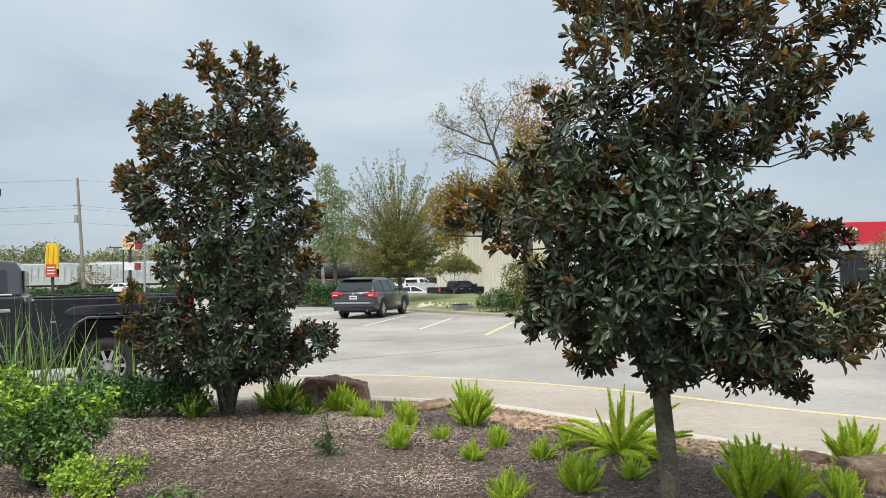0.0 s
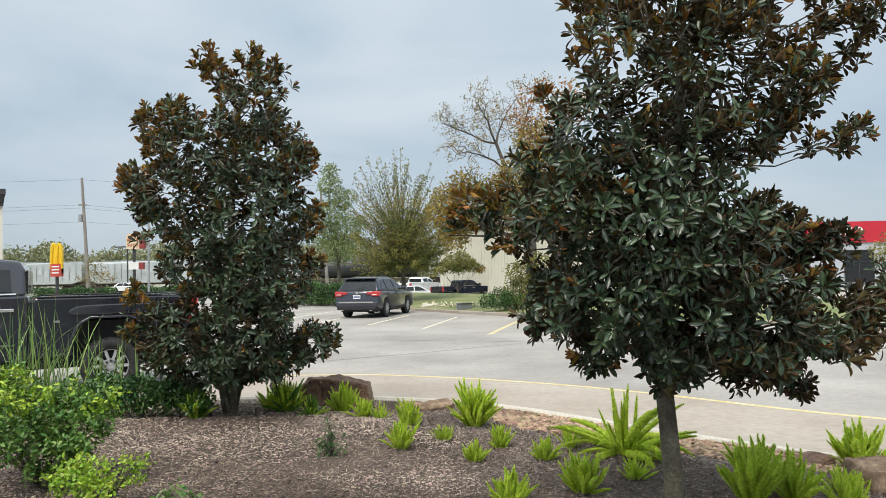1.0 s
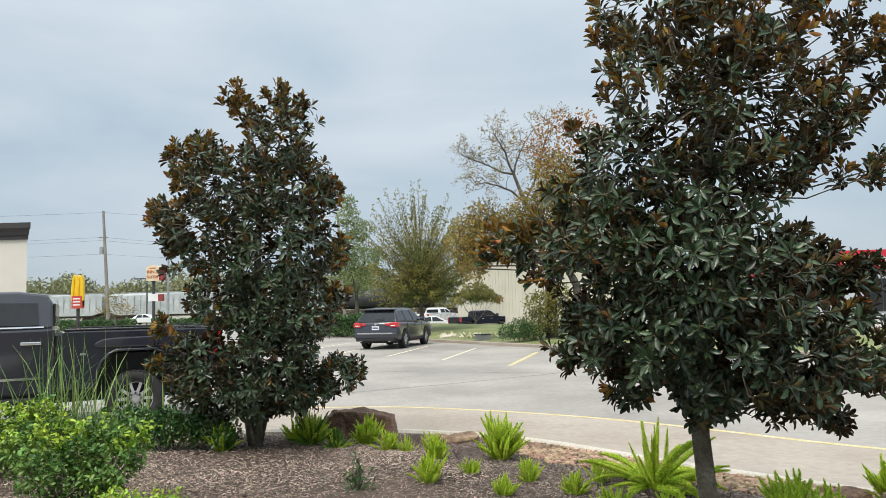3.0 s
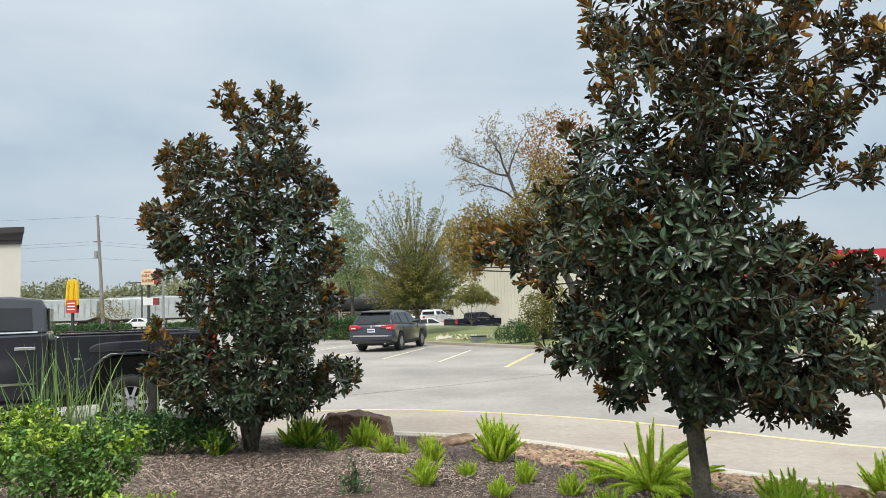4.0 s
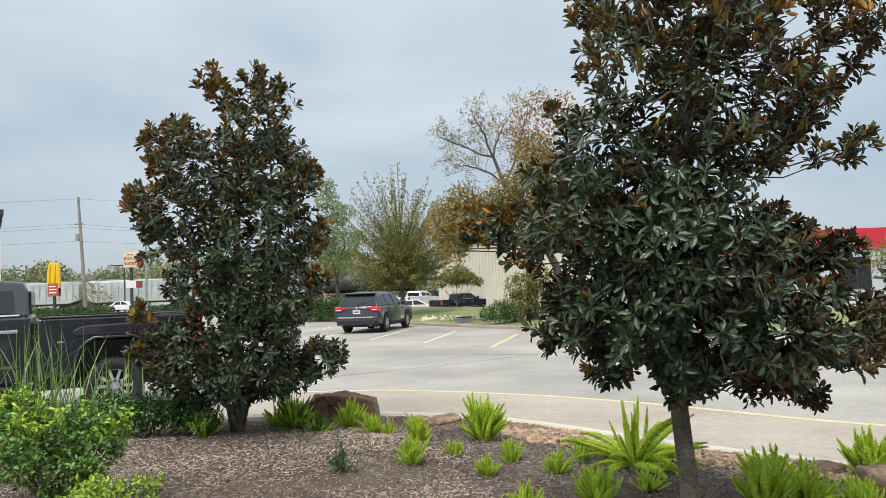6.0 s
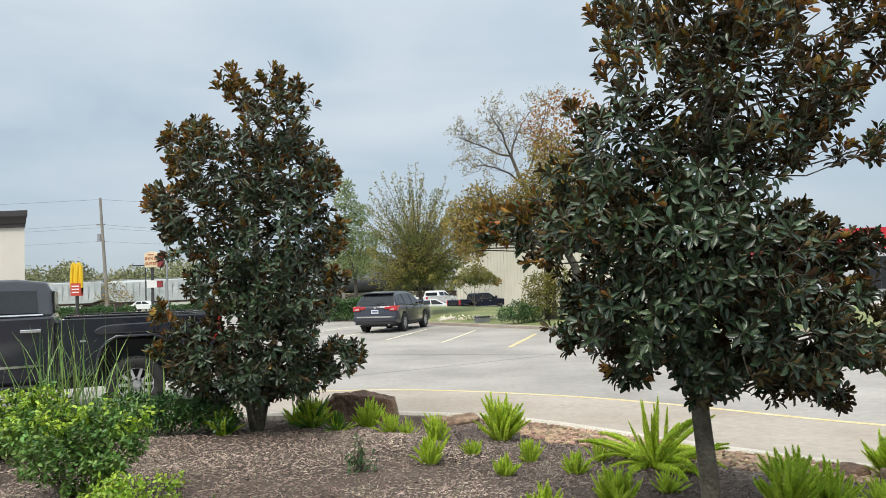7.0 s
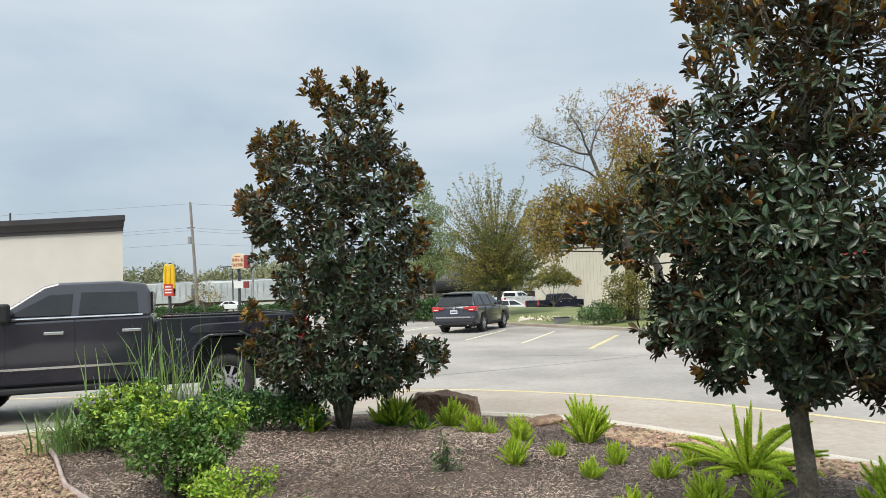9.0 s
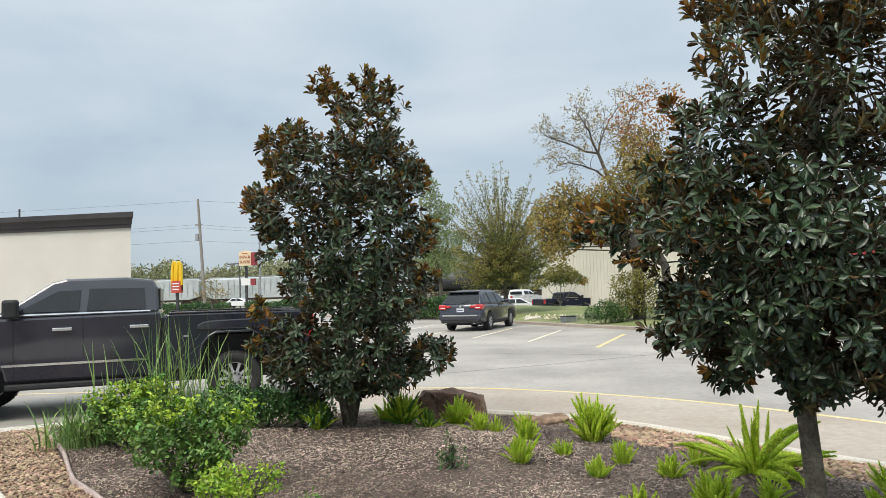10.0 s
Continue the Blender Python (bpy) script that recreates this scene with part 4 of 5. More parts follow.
def magnolia(label, at, trunk, lobes, per, size, seed, rust_height, deep, base, rusty, thin, outer, scatter, clump, hole):
    """trunk: points and radii; lobes: (x, z, r) of the crown's rounded masses, and how many of their shoots are rusty."""
    g = np.random.default_rng(seed)
    t = thing("magnolia_tree", label, "tree", pose(*at))
    pts, rad = trunk
    bm = tube(bmesh.new(), pts, rad, 12)
    part("trunk", bm, BARK, t, smooth=True)
    full = []
    for x, z, r, *rust in lobes:
        offs = (0.0,) if r < 0.24 else ((-0.55 * deep, 0.05, 0.5 * deep) if r > 0.33 else (-0.3 * deep, 0.28 * deep))
        for o in offs:
            y = o + g.normal() * 0.06
            k = 1 + y / at[1]
            full.append((x * k + (k - 1) * at[0], y, (z - 1.49) * k + 1.49, r * (0.92 if o else 1), rust[0] if rust else None))
    tips, axes, ups = [], [], []
    bm = bmesh.new()
    tp = [Vector(p) for p in pts]
    for x, y, z, r, rust in full:
        c = Vector((x, y, z))
        low = max(base, z - (0.05 if z > 1.6 else 0.35) * math.hypot(x, y) - 0.06)
        zs = [p.z for p in tp]
        start = Vector((np.interp(low, zs, [p.x for p in tp]), np.interp(low, zs, [p.y for p in tp]), min(low, zs[-1])))
        way = c - start
        row = [start + way * q + Vector((0, 0, (-0.07 if z > 1.3 else 0.10) * way.length * math.sin(q * math.pi))) + Vector(g.normal(size=3)) * 0.022 * min(1, 4 * q) for q in (0, 0.2, 0.4, 0.6, 0.8, 1)]
        k = min(1.0, 0.35 + r * 1.6)
        tube(bm, row, [0.016 * k, 0.014 * k, 0.011 * k, 0.009 * k, 0.007 * k, 0.004], 6)
        n = int(per * r * r * (thin if z > rust_height - 0.3 else 1)) + (2 if r < 0.12 else 9)
        v = unit(n, g)
        rr = r * (0.45 + 0.55 * g.random(n) ** 0.5)
        for q, w in zip(v, rr):
            p = np.array(c) + q * w * np.array([1, 1, 0.95])
            if r > 0.2 and noise.noise(Vector(p) * clump + Vector((seed, 0, 0))) < hole + 0.1 * g.random() - (0.1 if z < 2.0 else 0):
                continue
            out = p - np.array([0, 0, p[2]])
            out /= max(np.linalg.norm(out), 0.05)
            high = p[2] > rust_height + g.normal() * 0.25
            a = q * 0.55 + out * (0.35 if high else 0.55) + np.array([0, 0, 1.1 if high else 0.38]) + g.normal(size=3) * 0.22
            tips.append(p)
            axes.append(a)
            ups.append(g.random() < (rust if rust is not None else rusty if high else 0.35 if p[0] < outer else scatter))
            a = Vector(a).normalized()
            b = Vector(p)
            tube(bm, [c.lerp(b, 0.6), b - a * 0.06, b], [0.0055, 0.0042, 0.003], 3)
    tagged(part("branchwork", bm, BARK, t), kind="stuff")
    P, D, U, S, W = rosettes(tips, axes, g, ups, size)
    B = frames_of(D, U)
    order = np.argsort(P[:, 1])
    near, rest = order[:300], order[300:]
    v, f = strew(MAG_V, MAG_FACES, P[rest], B[rest], S[rest])
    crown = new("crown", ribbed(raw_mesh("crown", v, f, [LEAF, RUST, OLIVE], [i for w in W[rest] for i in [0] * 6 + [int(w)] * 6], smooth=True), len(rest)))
    crown.parent = t
    tagged(crown, "dense leathery dark green leaves with rust undersides", kind="stuff")
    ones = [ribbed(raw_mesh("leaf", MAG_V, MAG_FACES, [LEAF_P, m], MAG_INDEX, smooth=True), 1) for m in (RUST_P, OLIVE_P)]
    for i in near:
        ob = new("leaf", ones[W[i] - 1])
        ob.parent = t
        m = Matrix.Identity(4)
        for c in range(3):
            for r_ in range(3):
                m[r_][c] = B[i][c][r_] * S[i]
        m.translation = P[i]
        ob.matrix_basis = m
    return t


LEFT_LOBES = [(-0.22, 4.03, 0.17, 0.95), (-0.3, 3.9, 0.12, 0.9), (-0.12, 3.82, 0.2, 0.75), (0.24, 4.04, 0.17, 0.95), (0.42, 3.93, 0.2, 0.9), (0.6, 3.74, 0.21, 0.85), (0.62, 3.95, 0.1, 0.95), (0.24, 3.46, 0.48, 0.2),
              (-0.71, 3.25, 0.37, 0.75), (-0.9, 3.1, 0.22, 0.85), (-0.62, 3.5, 0.14, 0.9), (-0.29, 3.01, 0.58, 0.18), (0.49, 2.93, 0.52, 0.15), (-1.02, 2.72, 0.24, 0.8), (-1.12, 2.6, 0.12, 0.95), (-0.55, 2.49, 0.62, 0.15),
              (0.35, 2.28, 0.68, 0.12), (0.80, 2.82, 0.25, 0.7), (0.92, 2.92, 0.12, 0.85), (0.87, 2.14, 0.24, 0.55), (1.0, 2.28, 0.12, 0.8), (-0.81, 2.18, 0.33, 0.3), (-1.08, 1.38, 0.14, 0.9), (-0.39, 1.68, 0.46, 0.1), (0.35, 1.54, 0.64, 0.1), (0.89, 1.63, 0.21, 0.6),
              (-1.01, 1.02, 0.22, 0.55), (-1.12, 0.95, 0.1, 0.9), (-0.55, 0.92, 0.48, 0.12), (0.21, 0.98, 0.58, 0.08), (0.95, 0.78, 0.27, 0.15), (1.12, 0.86, 0.14, 0.3), (-0.74, 0.60, 0.25, 0.2), (0.0, 0.58, 0.34, 0.05), (0.74, 0.62, 0.24, 0.2), (0.42, 0.54, 0.26, 0.05), (-0.4, 0.52, 0.26, 0.05), (-0.6, 0.28, 0.12, 0.05)]
RIGHT_LOBES = [(0.23, 3.59, 0.36), (-0.11, 3.23, 0.38, 0.3), (-0.42, 3.06, 0.08, 0.8), (0.52, 3.28, 0.4), (0.86, 3.01, 0.23, 0.3), (1.13, 3.0, 0.15, 0.4), (1.0, 3.29, 0.2), (1.26, 2.90, 0.14, 0.45), (1.34, 3.08, 0.11, 0.6), (1.2, 2.76, 0.1, 0.3), (-0.16, 2.86, 0.31, 0.35), (0.34, 2.68, 0.43, 0.12), (0.87, 2.64, 0.25, 0.25),
               (0.80, 2.46, 0.15, 0.2), (0.98, 2.5, 0.12, 0.3), (0.7, 2.27, 0.1, 0.2), (-0.58, 2.5, 0.09, 0.95), (-0.27, 2.32, 0.36, 0.15), (0.19, 2.18, 0.43, 0.06), (0.62, 2.34, 0.25, 0.15), (1.2, 2.27, 0.12, 0.75), (0.98, 2.24, 0.09, 0.5), (1.1, 2.22, 0.07, 0.5), (-0.72, 2.1, 0.18, 0.4), (-0.45, 1.89, 0.35, 0.15), (-1.04, 1.88, 0.15, 0.85), (-1.18, 1.78, 0.08, 0.9), (-0.81, 1.78, 0.2, 0.35), (-0.55, 2.03, 0.08, 0.9),
               (0.01, 1.69, 0.44, 0.05), (0.43, 1.58, 0.41, 0.05), (0.67, 1.81, 0.13, 0.25), (0.8, 1.7, 0.13, 0.15), (0.93, 1.6, 0.2, 0.15), (1.07, 1.64, 0.13, 0.1), (-0.6, 1.29, 0.18, 0.05), (-0.72, 1.22, 0.10, 0.0), (-0.62, 1.5, 0.13, 0.05), (-0.3, 1.33, 0.36, 0.05), (0.16, 1.22, 0.42, 0.03), (0.62, 1.15, 0.35, 0.05), (1.01, 1.21, 0.31, 0.05), (1.31, 1.17, 0.18, 0.06), (1.33, 1.37, 0.15, 0.08), (1.16, 1.03, 0.12, 0.1), (0.48, 0.92, 0.16, 0.05), (0.82, 0.86, 0.13, 0.05), (-0.34, 1.05, 0.16, 0.03), (0.09, 0.99, 0.2, 0.03), (0.45, 2.95, 0.19, 0.15)]
tall_tree = magnolia("tall magnolia with dark glossy leaves and rust-brown upper shoots", (-2.45, 8.3, bed_z(-2.45, 8.3)),
         ([(0, 0, -0.1), (0.02, 0, 0.3), (0.0, 0, 1.2), (0.05, 0, 2.4), (0.1, 0, 3.6)], [0.075, 0.06, 0.05, 0.035, 0.012]),
         LEFT_LOBES, 330, 0.088, 3, 2.6, 0.8, 0.3, 0.8, 0.8, -0.85, 0.2, 3.6, -0.12)
for a, b, c in (((0.05, -0.02, 0.0), (0.09, -0.05, 0.3), (0.34, -0.1, 0.85)), ((-0.05, 0.0, 0.0), (-0.08, -0.06, 0.28), (-0.36, -0.1, 0.8)), ((0.02, -0.05, 0.0), (-0.04, -0.14, 0.35), (0.08, -0.3, 0.95)), ((0.04, 0.05, 0.0), (0.12, 0.1, 0.4), (0.2, 0.2, 1.3))):
    part("stem", tube(bmesh.new(), [a, Vector(a).lerp(Vector(b), 0.5), b, Vector(b).lerp(Vector(c), 0.5) + Vector((0, 0, 0.03)), c], [0.024, 0.023, 0.021, 0.018, 0.012], 8), BARK, tall_tree, smooth=True)
magnolia("broad young magnolia with a bare trunk and glossy leaves", (1.2, 4.3, bed_z(1.2, 4.3)),
         ([(0.07, 0, -0.1), (0.085, 0, 0.3), (0.05, 0, 0.75), (0.08, 0, 1.4), (0.18, 0, 2.4), (0.25, 0, 3.4)], [0.060, 0.054, 0.050, 0.038, 0.028, 0.012]),
         RIGHT_LOBES, 620, 0.068, 4, 2.2, 0.7, 0.8, 0.5, 0.62, -0.66, 0.1, 5.2, -0.19)

# ---- vehicles ----


def wheel(parent, x, y, r, w, spokes, face, material=ALLOY):
    """A wheel with its tyre and spoked rim; face is the side (+1, -1) that shows."""
    h = part("wheel", lathe([(r * 0.60, -w / 2), (r * 0.9, -w / 2), (r * 0.985, -w * 0.36), (r, 0), (r * 0.985, w * 0.36), (r * 0.9, w / 2), (r * 0.60, w / 2)], 36), RUBBER, parent, "black rubber tyre on a bright alloy rim", smooth=True, at=pose(x, y, r))
    bm = lathe([(r * 0.58, -w * 0.42), (r * 0.67, -w * 0.49), (r * 0.67, w * 0.49), (r * 0.58, w * 0.42)], 36)
    for k in range(spokes):
        a = k * math.tau / spokes
        m = Matrix.Rotation(a, 4, "Y")
        box(bm, r * 0.12, r * 0.62, face * w * 0.34, face * w * 0.46, -r * (0.5 / spokes), r * (0.5 / spokes), m)
    cone(bm, (0, face * w * 0.28, 0), (0, face * w * 0.46, 0), r * 0.27, r * 0.22, 18)
    part("rim", bm, material, h, "bright spoked alloy rim")
    if spokes > 8:
        for k in range(8):
            a = k * math.tau / 8
            part("lug_nut", cone(bmesh.new(), (math.cos(a) * r * 0.2, face * w * 0.46, math.sin(a) * r * 0.2), (math.cos(a) * r * 0.2, face * w * 0.52, math.sin(a) * r * 0.2), 0.018, 0.014, 8), DARKSTEEL, h)
    part("hub_well", cone(bmesh.new(), (0, -face * w * 0.1, 0), (0, face * w * 0.1, 0), r * 0.56, r * 0.56, 24), BLACK, h)
    bm = bmesh.new()
    for k in range(40):
        m = Matrix.Rotation(k * math.tau / 40, 4, "Y")
        box(bm, r * 0.965, r * 1.008, -w * 0.42, w * 0.42, -r * 0.045, r * 0.035, m)
    part("tread", bm, RUBBER, h)


def arch(cx, cz, r, z, n=12, rev=False):
    """Points round a wheel opening that cuts a bottom line at height z."""
    a0 = math.asin(max(-1, min(1, (z - cz) / r)))
    a = np.linspace(math.pi - a0, a0, n)
    pts = [(cx + r * math.cos(v), cz + r * math.sin(v)) for v in a]
    return pts[::-1] if rev else pts


def square_arch(cx, z, half=0.54, top=1.17):
    """A pickup's squared wheel opening, from its front foot to its rear foot."""
    right = [(half, z), (half - 0.02, 0.86), (half - 0.07, 1.02), (half - 0.16, 1.12), (half - 0.28, top)]
    return [(cx + a, b) for a, b in right] + [(cx - a, b) for a, b in right[::-1]]


def pane(parent, pts, y, name="window", material=GLASS, thick=0.012):
    bm = bmesh.new()
    a = [bm.verts.new((x, yy, z)) for x, yy, z in pts]
    f = bm.faces.new(a)
    r = bmesh.ops.extrude_face_region(bm, geom=[f])
    bm.normal_update()
    bmesh.ops.translate(bm, verts=[v for v in r["geom"] if isinstance(v, bmesh.types.BMVert)], vec=Vector((0, y * thick, 0)))
    bmesh.ops.recalc_face_normals(bm, faces=bm.faces)
    return part(name, bm, material, parent)


def pickup(label, at, paint, group=""):
    """A crew-cab pickup; x runs from its tail to its nose."""
    t = thing("pickup_truck", label, "pickup truck", at, group)
    hw, r = 1.0, 0.43
    bed = [(0.03, 0.72), (0.0, 1.0), (0.02, 1.46), (0.10, 1.50), (2.28, 1.51), (2.33, 1.46), (2.33, 0.62)] + square_arch(1.27, 0.62) + [(0.5, 0.66)]
    tuck = lambda z: hw - 0.035 * max(0, 1.5 - z)
    body = part("bed", prism(bed, hw, tuck), paint, t, bevel=0.035)
    # raised flank and flared lip round the wheel
    for s in (-1, 1):
        lip = [(x, s * (tuck(z) + 0.004), z) for x, z in square_arch(1.27, 0.64, 0.56, 1.19)]
        part("wheel_arch", tube(bmesh.new(), lip, [0.022] * len(lip), 8), paint, t, smooth=True)
        crease = [(0.12, 1.38), (1.0, 1.39), (1.60, 1.38), (1.75, 1.36), (1.84, 1.31), (1.86, 1.26), (1.80, 1.235), (0.12, 1.22)]
        part("flank_panel", prism([(x, z) for x, z in crease], 0.022), paint, t, bevel=0.02, at=pose(0, s * (hw - 0.004), 0))
        part("side_marker", one_box(0.72 + 1.25, 0.80 + 1.25, s * (hw - 0.03), s * (hw - 0.004), 1.13, 1.16), STEEL, t)
        for x0 in (2.5, 3.58):
            hd = part("door_handle", one_box(x0 + 0.06, x0 + 0.34, s * (hw - 0.03), s * (hw + 0.03), 1.31, 1.36), CHROME, t, "chrome door handle", bevel=0.012)
        part("running_board", one_box(2.6, 4.55, s * (hw - 0.12), s * (hw + 0.05), 0.46, 0.54), BLACK, t, bevel=0.02)
        part("step_trim", one_box(2.55, 4.6, s * (hw - 0.05), s * (hw - 0.015), 0.80, 0.835), CHROME, t)
        m = part("mirror", one_box(4.35, 4.55, s * (hw + 0.02), s * (hw + 0.24), 1.52, 1.80), BLACK, t, bevel=0.04)
        part("tail_lamp", one_box(-0.02, 0.14, s * (hw - 0.16), s * (hw + 0.008), 1.05, 1.48), TAIL, t, "red tail lamp", bevel=0.015)
        part("head_lamp", one_box(5.86, 6.06, s * (hw - 0.34), s * (hw - 0.02), 1.10, 1.32), CHROME, t, bevel=0.02)
    part("tailgate", one_box(-0.02, 0.03, -0.82, 0.82, 0.85, 1.49), paint, t, bevel=0.015)
    part("tailgate_trim", one_box(-0.04, -0.02, -0.55, 0.55, 1.02, 1.3), BLACK, t)
    part("bed_rail", one_box(0.05, 2.28, hw - 0.09, hw + 0.01, 1.505, 1.525), BLACK, t, bevel=0.01)
    part("bed_rail", one_box(0.05, 2.28, -hw - 0.01, -hw + 0.09, 1.505, 1.525), BLACK, t, bevel=0.01)
    cab = [(2.39, 0.56), (2.39, 1.55), (4.70, 1.52), (5.75, 1.46), (6.02, 1.36), (6.10, 1.0), (6.10, 0.62), (5.75, 0.58)] + arch(5.12, 0.56, 0.55, 0.58, 16, True) + [(4.45, 0.56)]
    part("cab", prism(cab, hw, tuck), paint, t, bevel=0.04)
    green = [(2.41, 1.54), (2.43, 1.93), (2.50, 2.06), (2.9, 2.11), (3.75, 2.10), (3.95, 2.05), (4.72, 1.52)]
    wz = lambda z: hw - 0.03 - max(0, z - 1.54) * 0.36
    roof = part("roof", prism(green, hw, wz), paint, t, bevel=0.04)
    for s in (-1, 1):
        def P(x, z):
            return (x, s * (wz(z) + 0.004), z)
        w = pane(t, [P(2.60, 1.60), P(2.63, 1.93), P(3.42, 1.94), P(3.45, 1.60)], s)
        w = pane(t, [P(3.56, 1.60), P(3.54, 1.92), P(3.86, 1.91), P(4.42, 1.60)], s)
        pane(t, [P(2.54, 1.562), P(2.54, 1.582), P(4.5, 1.575), P(4.5, 1.555)], s, "belt_trim", CHROME)
        for x0 in (() if s > 0 else (2.44, 3.5, 4.44)):
            part("door_gap", prism([(x0 - 0.006, 0.62), (x0 - 0.006, 1.52), (x0 + 0.006, 1.52), (x0 + 0.006, 0.62)], hw, lambda z: tuck(z) + 0.003), BLACK, t)
    pane(t, [(2.412, -0.7, 1.60), (2.442, -0.66, 1.90), (2.442, 0.66, 1.90), (2.412, 0.7, 1.60)], 0, "rear_window")
    part("rear_window_frame", one_box(2.395, 2.42, -0.72, 0.72, 1.58, 1.92), GLASS, t)
    bm = bmesh.new()
    a = [bm.verts.new(p) for p in ((4.0, -0.72, 1.97), (4.0, 0.72, 1.97), (4.68, 0.84, 1.56), (4.68, -0.84, 1.56))]
    bm.faces.new(a)
    bmesh.ops.translate(bm, verts=bm.verts, vec=(0.02, 0, 0.012))
    part("windscreen", bm, GLASS, t)
    part("bumper", one_box(-0.16, 0.02, -0.95, 0.95, 0.60, 0.82), CHROME if paint is not PAINT else BLACK, t, bevel=0.04)
    part("bumper", one_box(6.02, 6.22, -0.96, 0.96, 0.52, 0.80), CHROME, t, bevel=0.05)
    part("grille", one_box(6.05, 6.13, -0.62, 0.62, 0.86, 1.34), CHROME, t, bevel=0.02)
    part("hitch", one_box(-0.42, -0.1, -0.05, 0.05, 0.46, 0.54), STEEL, t, bevel=0.01)
    part("bed_front", one_box(2.2, 2.42, -0.93, 0.93, 0.6, 1.44), BLACK, t)
    part("chassis", one_box(0.2, 5.9, -0.55, 0.55, 0.40, 0.72), BLACK, t)
    part("wheel_well", one_box(0.62, 1.92, -0.66, 0.66, 0.7, 1.12), BLACK, t)
    for x in (1.27, 5.12):
        for s in (-1, 1):
            wheel(t, x, s * (hw - 0.12), r, 0.27, 10, s)
    return t


def plate(parent, x, y0, y1, z0, z1):
    p = part("number_plate", one_box(x - 0.012, x, y0, y1, z0, z1), PLATE, parent, "white number plate")
    part("plate_bars", one_box(x - 0.016, x - 0.012, y0 + 0.03, y1 - 0.03, z0 + 0.045, z1 - 0.045), BARS, p)


def suv(label, at, paint):
    t = thing("suv", label, "car", at)
    hw, r = 0.95, 0.385
    low = [(0.10, 0.42), (0.0, 0.52), (-0.02, 0.72), (0.05, 0.86), (0.06, 1.08), (0.14, 1.12), (3.55, 1.07), (4.55, 0.98), (4.80, 0.80), (4.84, 0.45), (4.6, 0.30)]
    low += arch(3.85, 0.38, 0.44, 0.31, 12, True) + arch(1.08, 0.38, 0.44, 0.31, 12, True) + [(0.5, 0.34)]
    part("body", prism(low, hw, lambda z: hw - 0.16 * max(0, z - 0.85) ** 1.2 - 0.12 * max(0, 0.5 - z)), paint, t, bevel=0.10, smooth=True)
    wz = lambda z: hw - 0.03 - max(0, z - 1.08) * 0.46
    part("cabin", prism([(0.10, 1.08), (0.46, 1.56), (0.60, 1.65), (1.3, 1.71), (2.1, 1.71), (2.55, 1.64), (3.62, 1.06)], hw, wz), paint, t, bevel=0.07, smooth=True)
    for s in (-1, 1):
        def P(x, z):
            return (x, s * (wz(z) + 0.004), z)
        pane(t, [P(0.62, 1.18), P(0.86, 1.55), P(1.12, 1.58), P(1.20, 1.14)], s)
        pane(t, [P(1.28, 1.14), P(1.22, 1.58), P(2.05, 1.58), P(2.12, 1.12)], s)
        pane(t, [P(2.2, 1.12), P(2.14, 1.58), P(2.5, 1.55), P(3.22, 1.12)], s)
        lamp = prism([(0.0, 0.90), (0.02, 1.10), (0.50, 1.11), (0.36, 0.98), (0.16, 0.90)], 0.16)
        part("tail_lamp", lamp, TAIL, t, "wide red tail lamp", bevel=0.02, at=pose(0, s * (hw - 0.145), 0))
        part("lamp_wing", one_box(0.015, 0.2, s * (hw - 0.52), s * (hw - 0.30), 0.97, 1.07), TAIL, t, "red inner tail lamp", bevel=0.015)
        part("lamp_lens", one_box(-0.008, 0.05, s * (hw - 0.27), s * (hw - 0.08), 0.955, 0.985), PLATE, t, "white reversing lamp lens")
        part("mirror", one_box(2.95, 3.12, s * (hw - 0.02), s * (hw + 0.2), 1.10, 1.25), paint, t, bevel=0.03)
        for x0 in (1.35, 2.3):
            part("door_handle", one_box(x0, x0 + 0.2, s * hw, s * (hw + 0.035), 0.93, 0.965), paint, t, bevel=0.01)
        for x0 in (1.28, 2.16, 3.2):
            part("door_gap", one_box(x0 - 0.006, x0 + 0.006, s * (hw - 0.01), s * (hw + 0.003), 0.45, 1.08), BLACK, t)
        part("sill_trim", one_box(1.5, 3.4, s * (hw - 0.02), s * (hw + 0.012), 0.33, 0.42), BLACK, t)
        part("exhaust", cone(bmesh.new(), (-0.04, s * 0.62, 0.36), (0.2, s * 0.62, 0.36), 0.05, 0.05, 12), CHROME, t)
    bm = bmesh.new()
    a = [bm.verts.new(p) for p in ((0.135, -0.82, 1.12), (0.135, 0.82, 1.12), (0.495, 0.66, 1.565), (0.495, -0.66, 1.565))]
    bm.faces.new(a)
    bmesh.ops.translate(bm, verts=bm.verts, vec=(-0.022, 0, 0.012))
    part("rear_window", bm, GLASS, t)
    part("spoiler", one_box(0.36, 0.72, -0.68, 0.68, 1.60, 1.655), paint, t, bevel=0.02)
    part("wiper", tube(bmesh.new(), [(0.10, 0.0, 1.20), (0.16, -0.35, 1.27)], [0.012, 0.008], 5), BLACK, t)
    part("bumper", one_box(-0.07, 0.1, -0.93, 0.93, 0.46, 0.68), paint, t, bevel=0.05)
    part("bumper_trim", one_box(-0.085, -0.06, -0.76, 0.76, 0.63, 0.69), CHROME, t)
    part("lower_valance", one_box(-0.05, 0.2, -0.85, 0.85, 0.34, 0.47), BLACK, t, bevel=0.03)
    part("badge", cone(bmesh.new(), (0.035, 0, 1.03), (0.06, 0, 1.03), 0.055, 0.055, 14), CHROME, t)
    plate(t, 0.03, -0.16, 0.16, 0.80, 0.95)
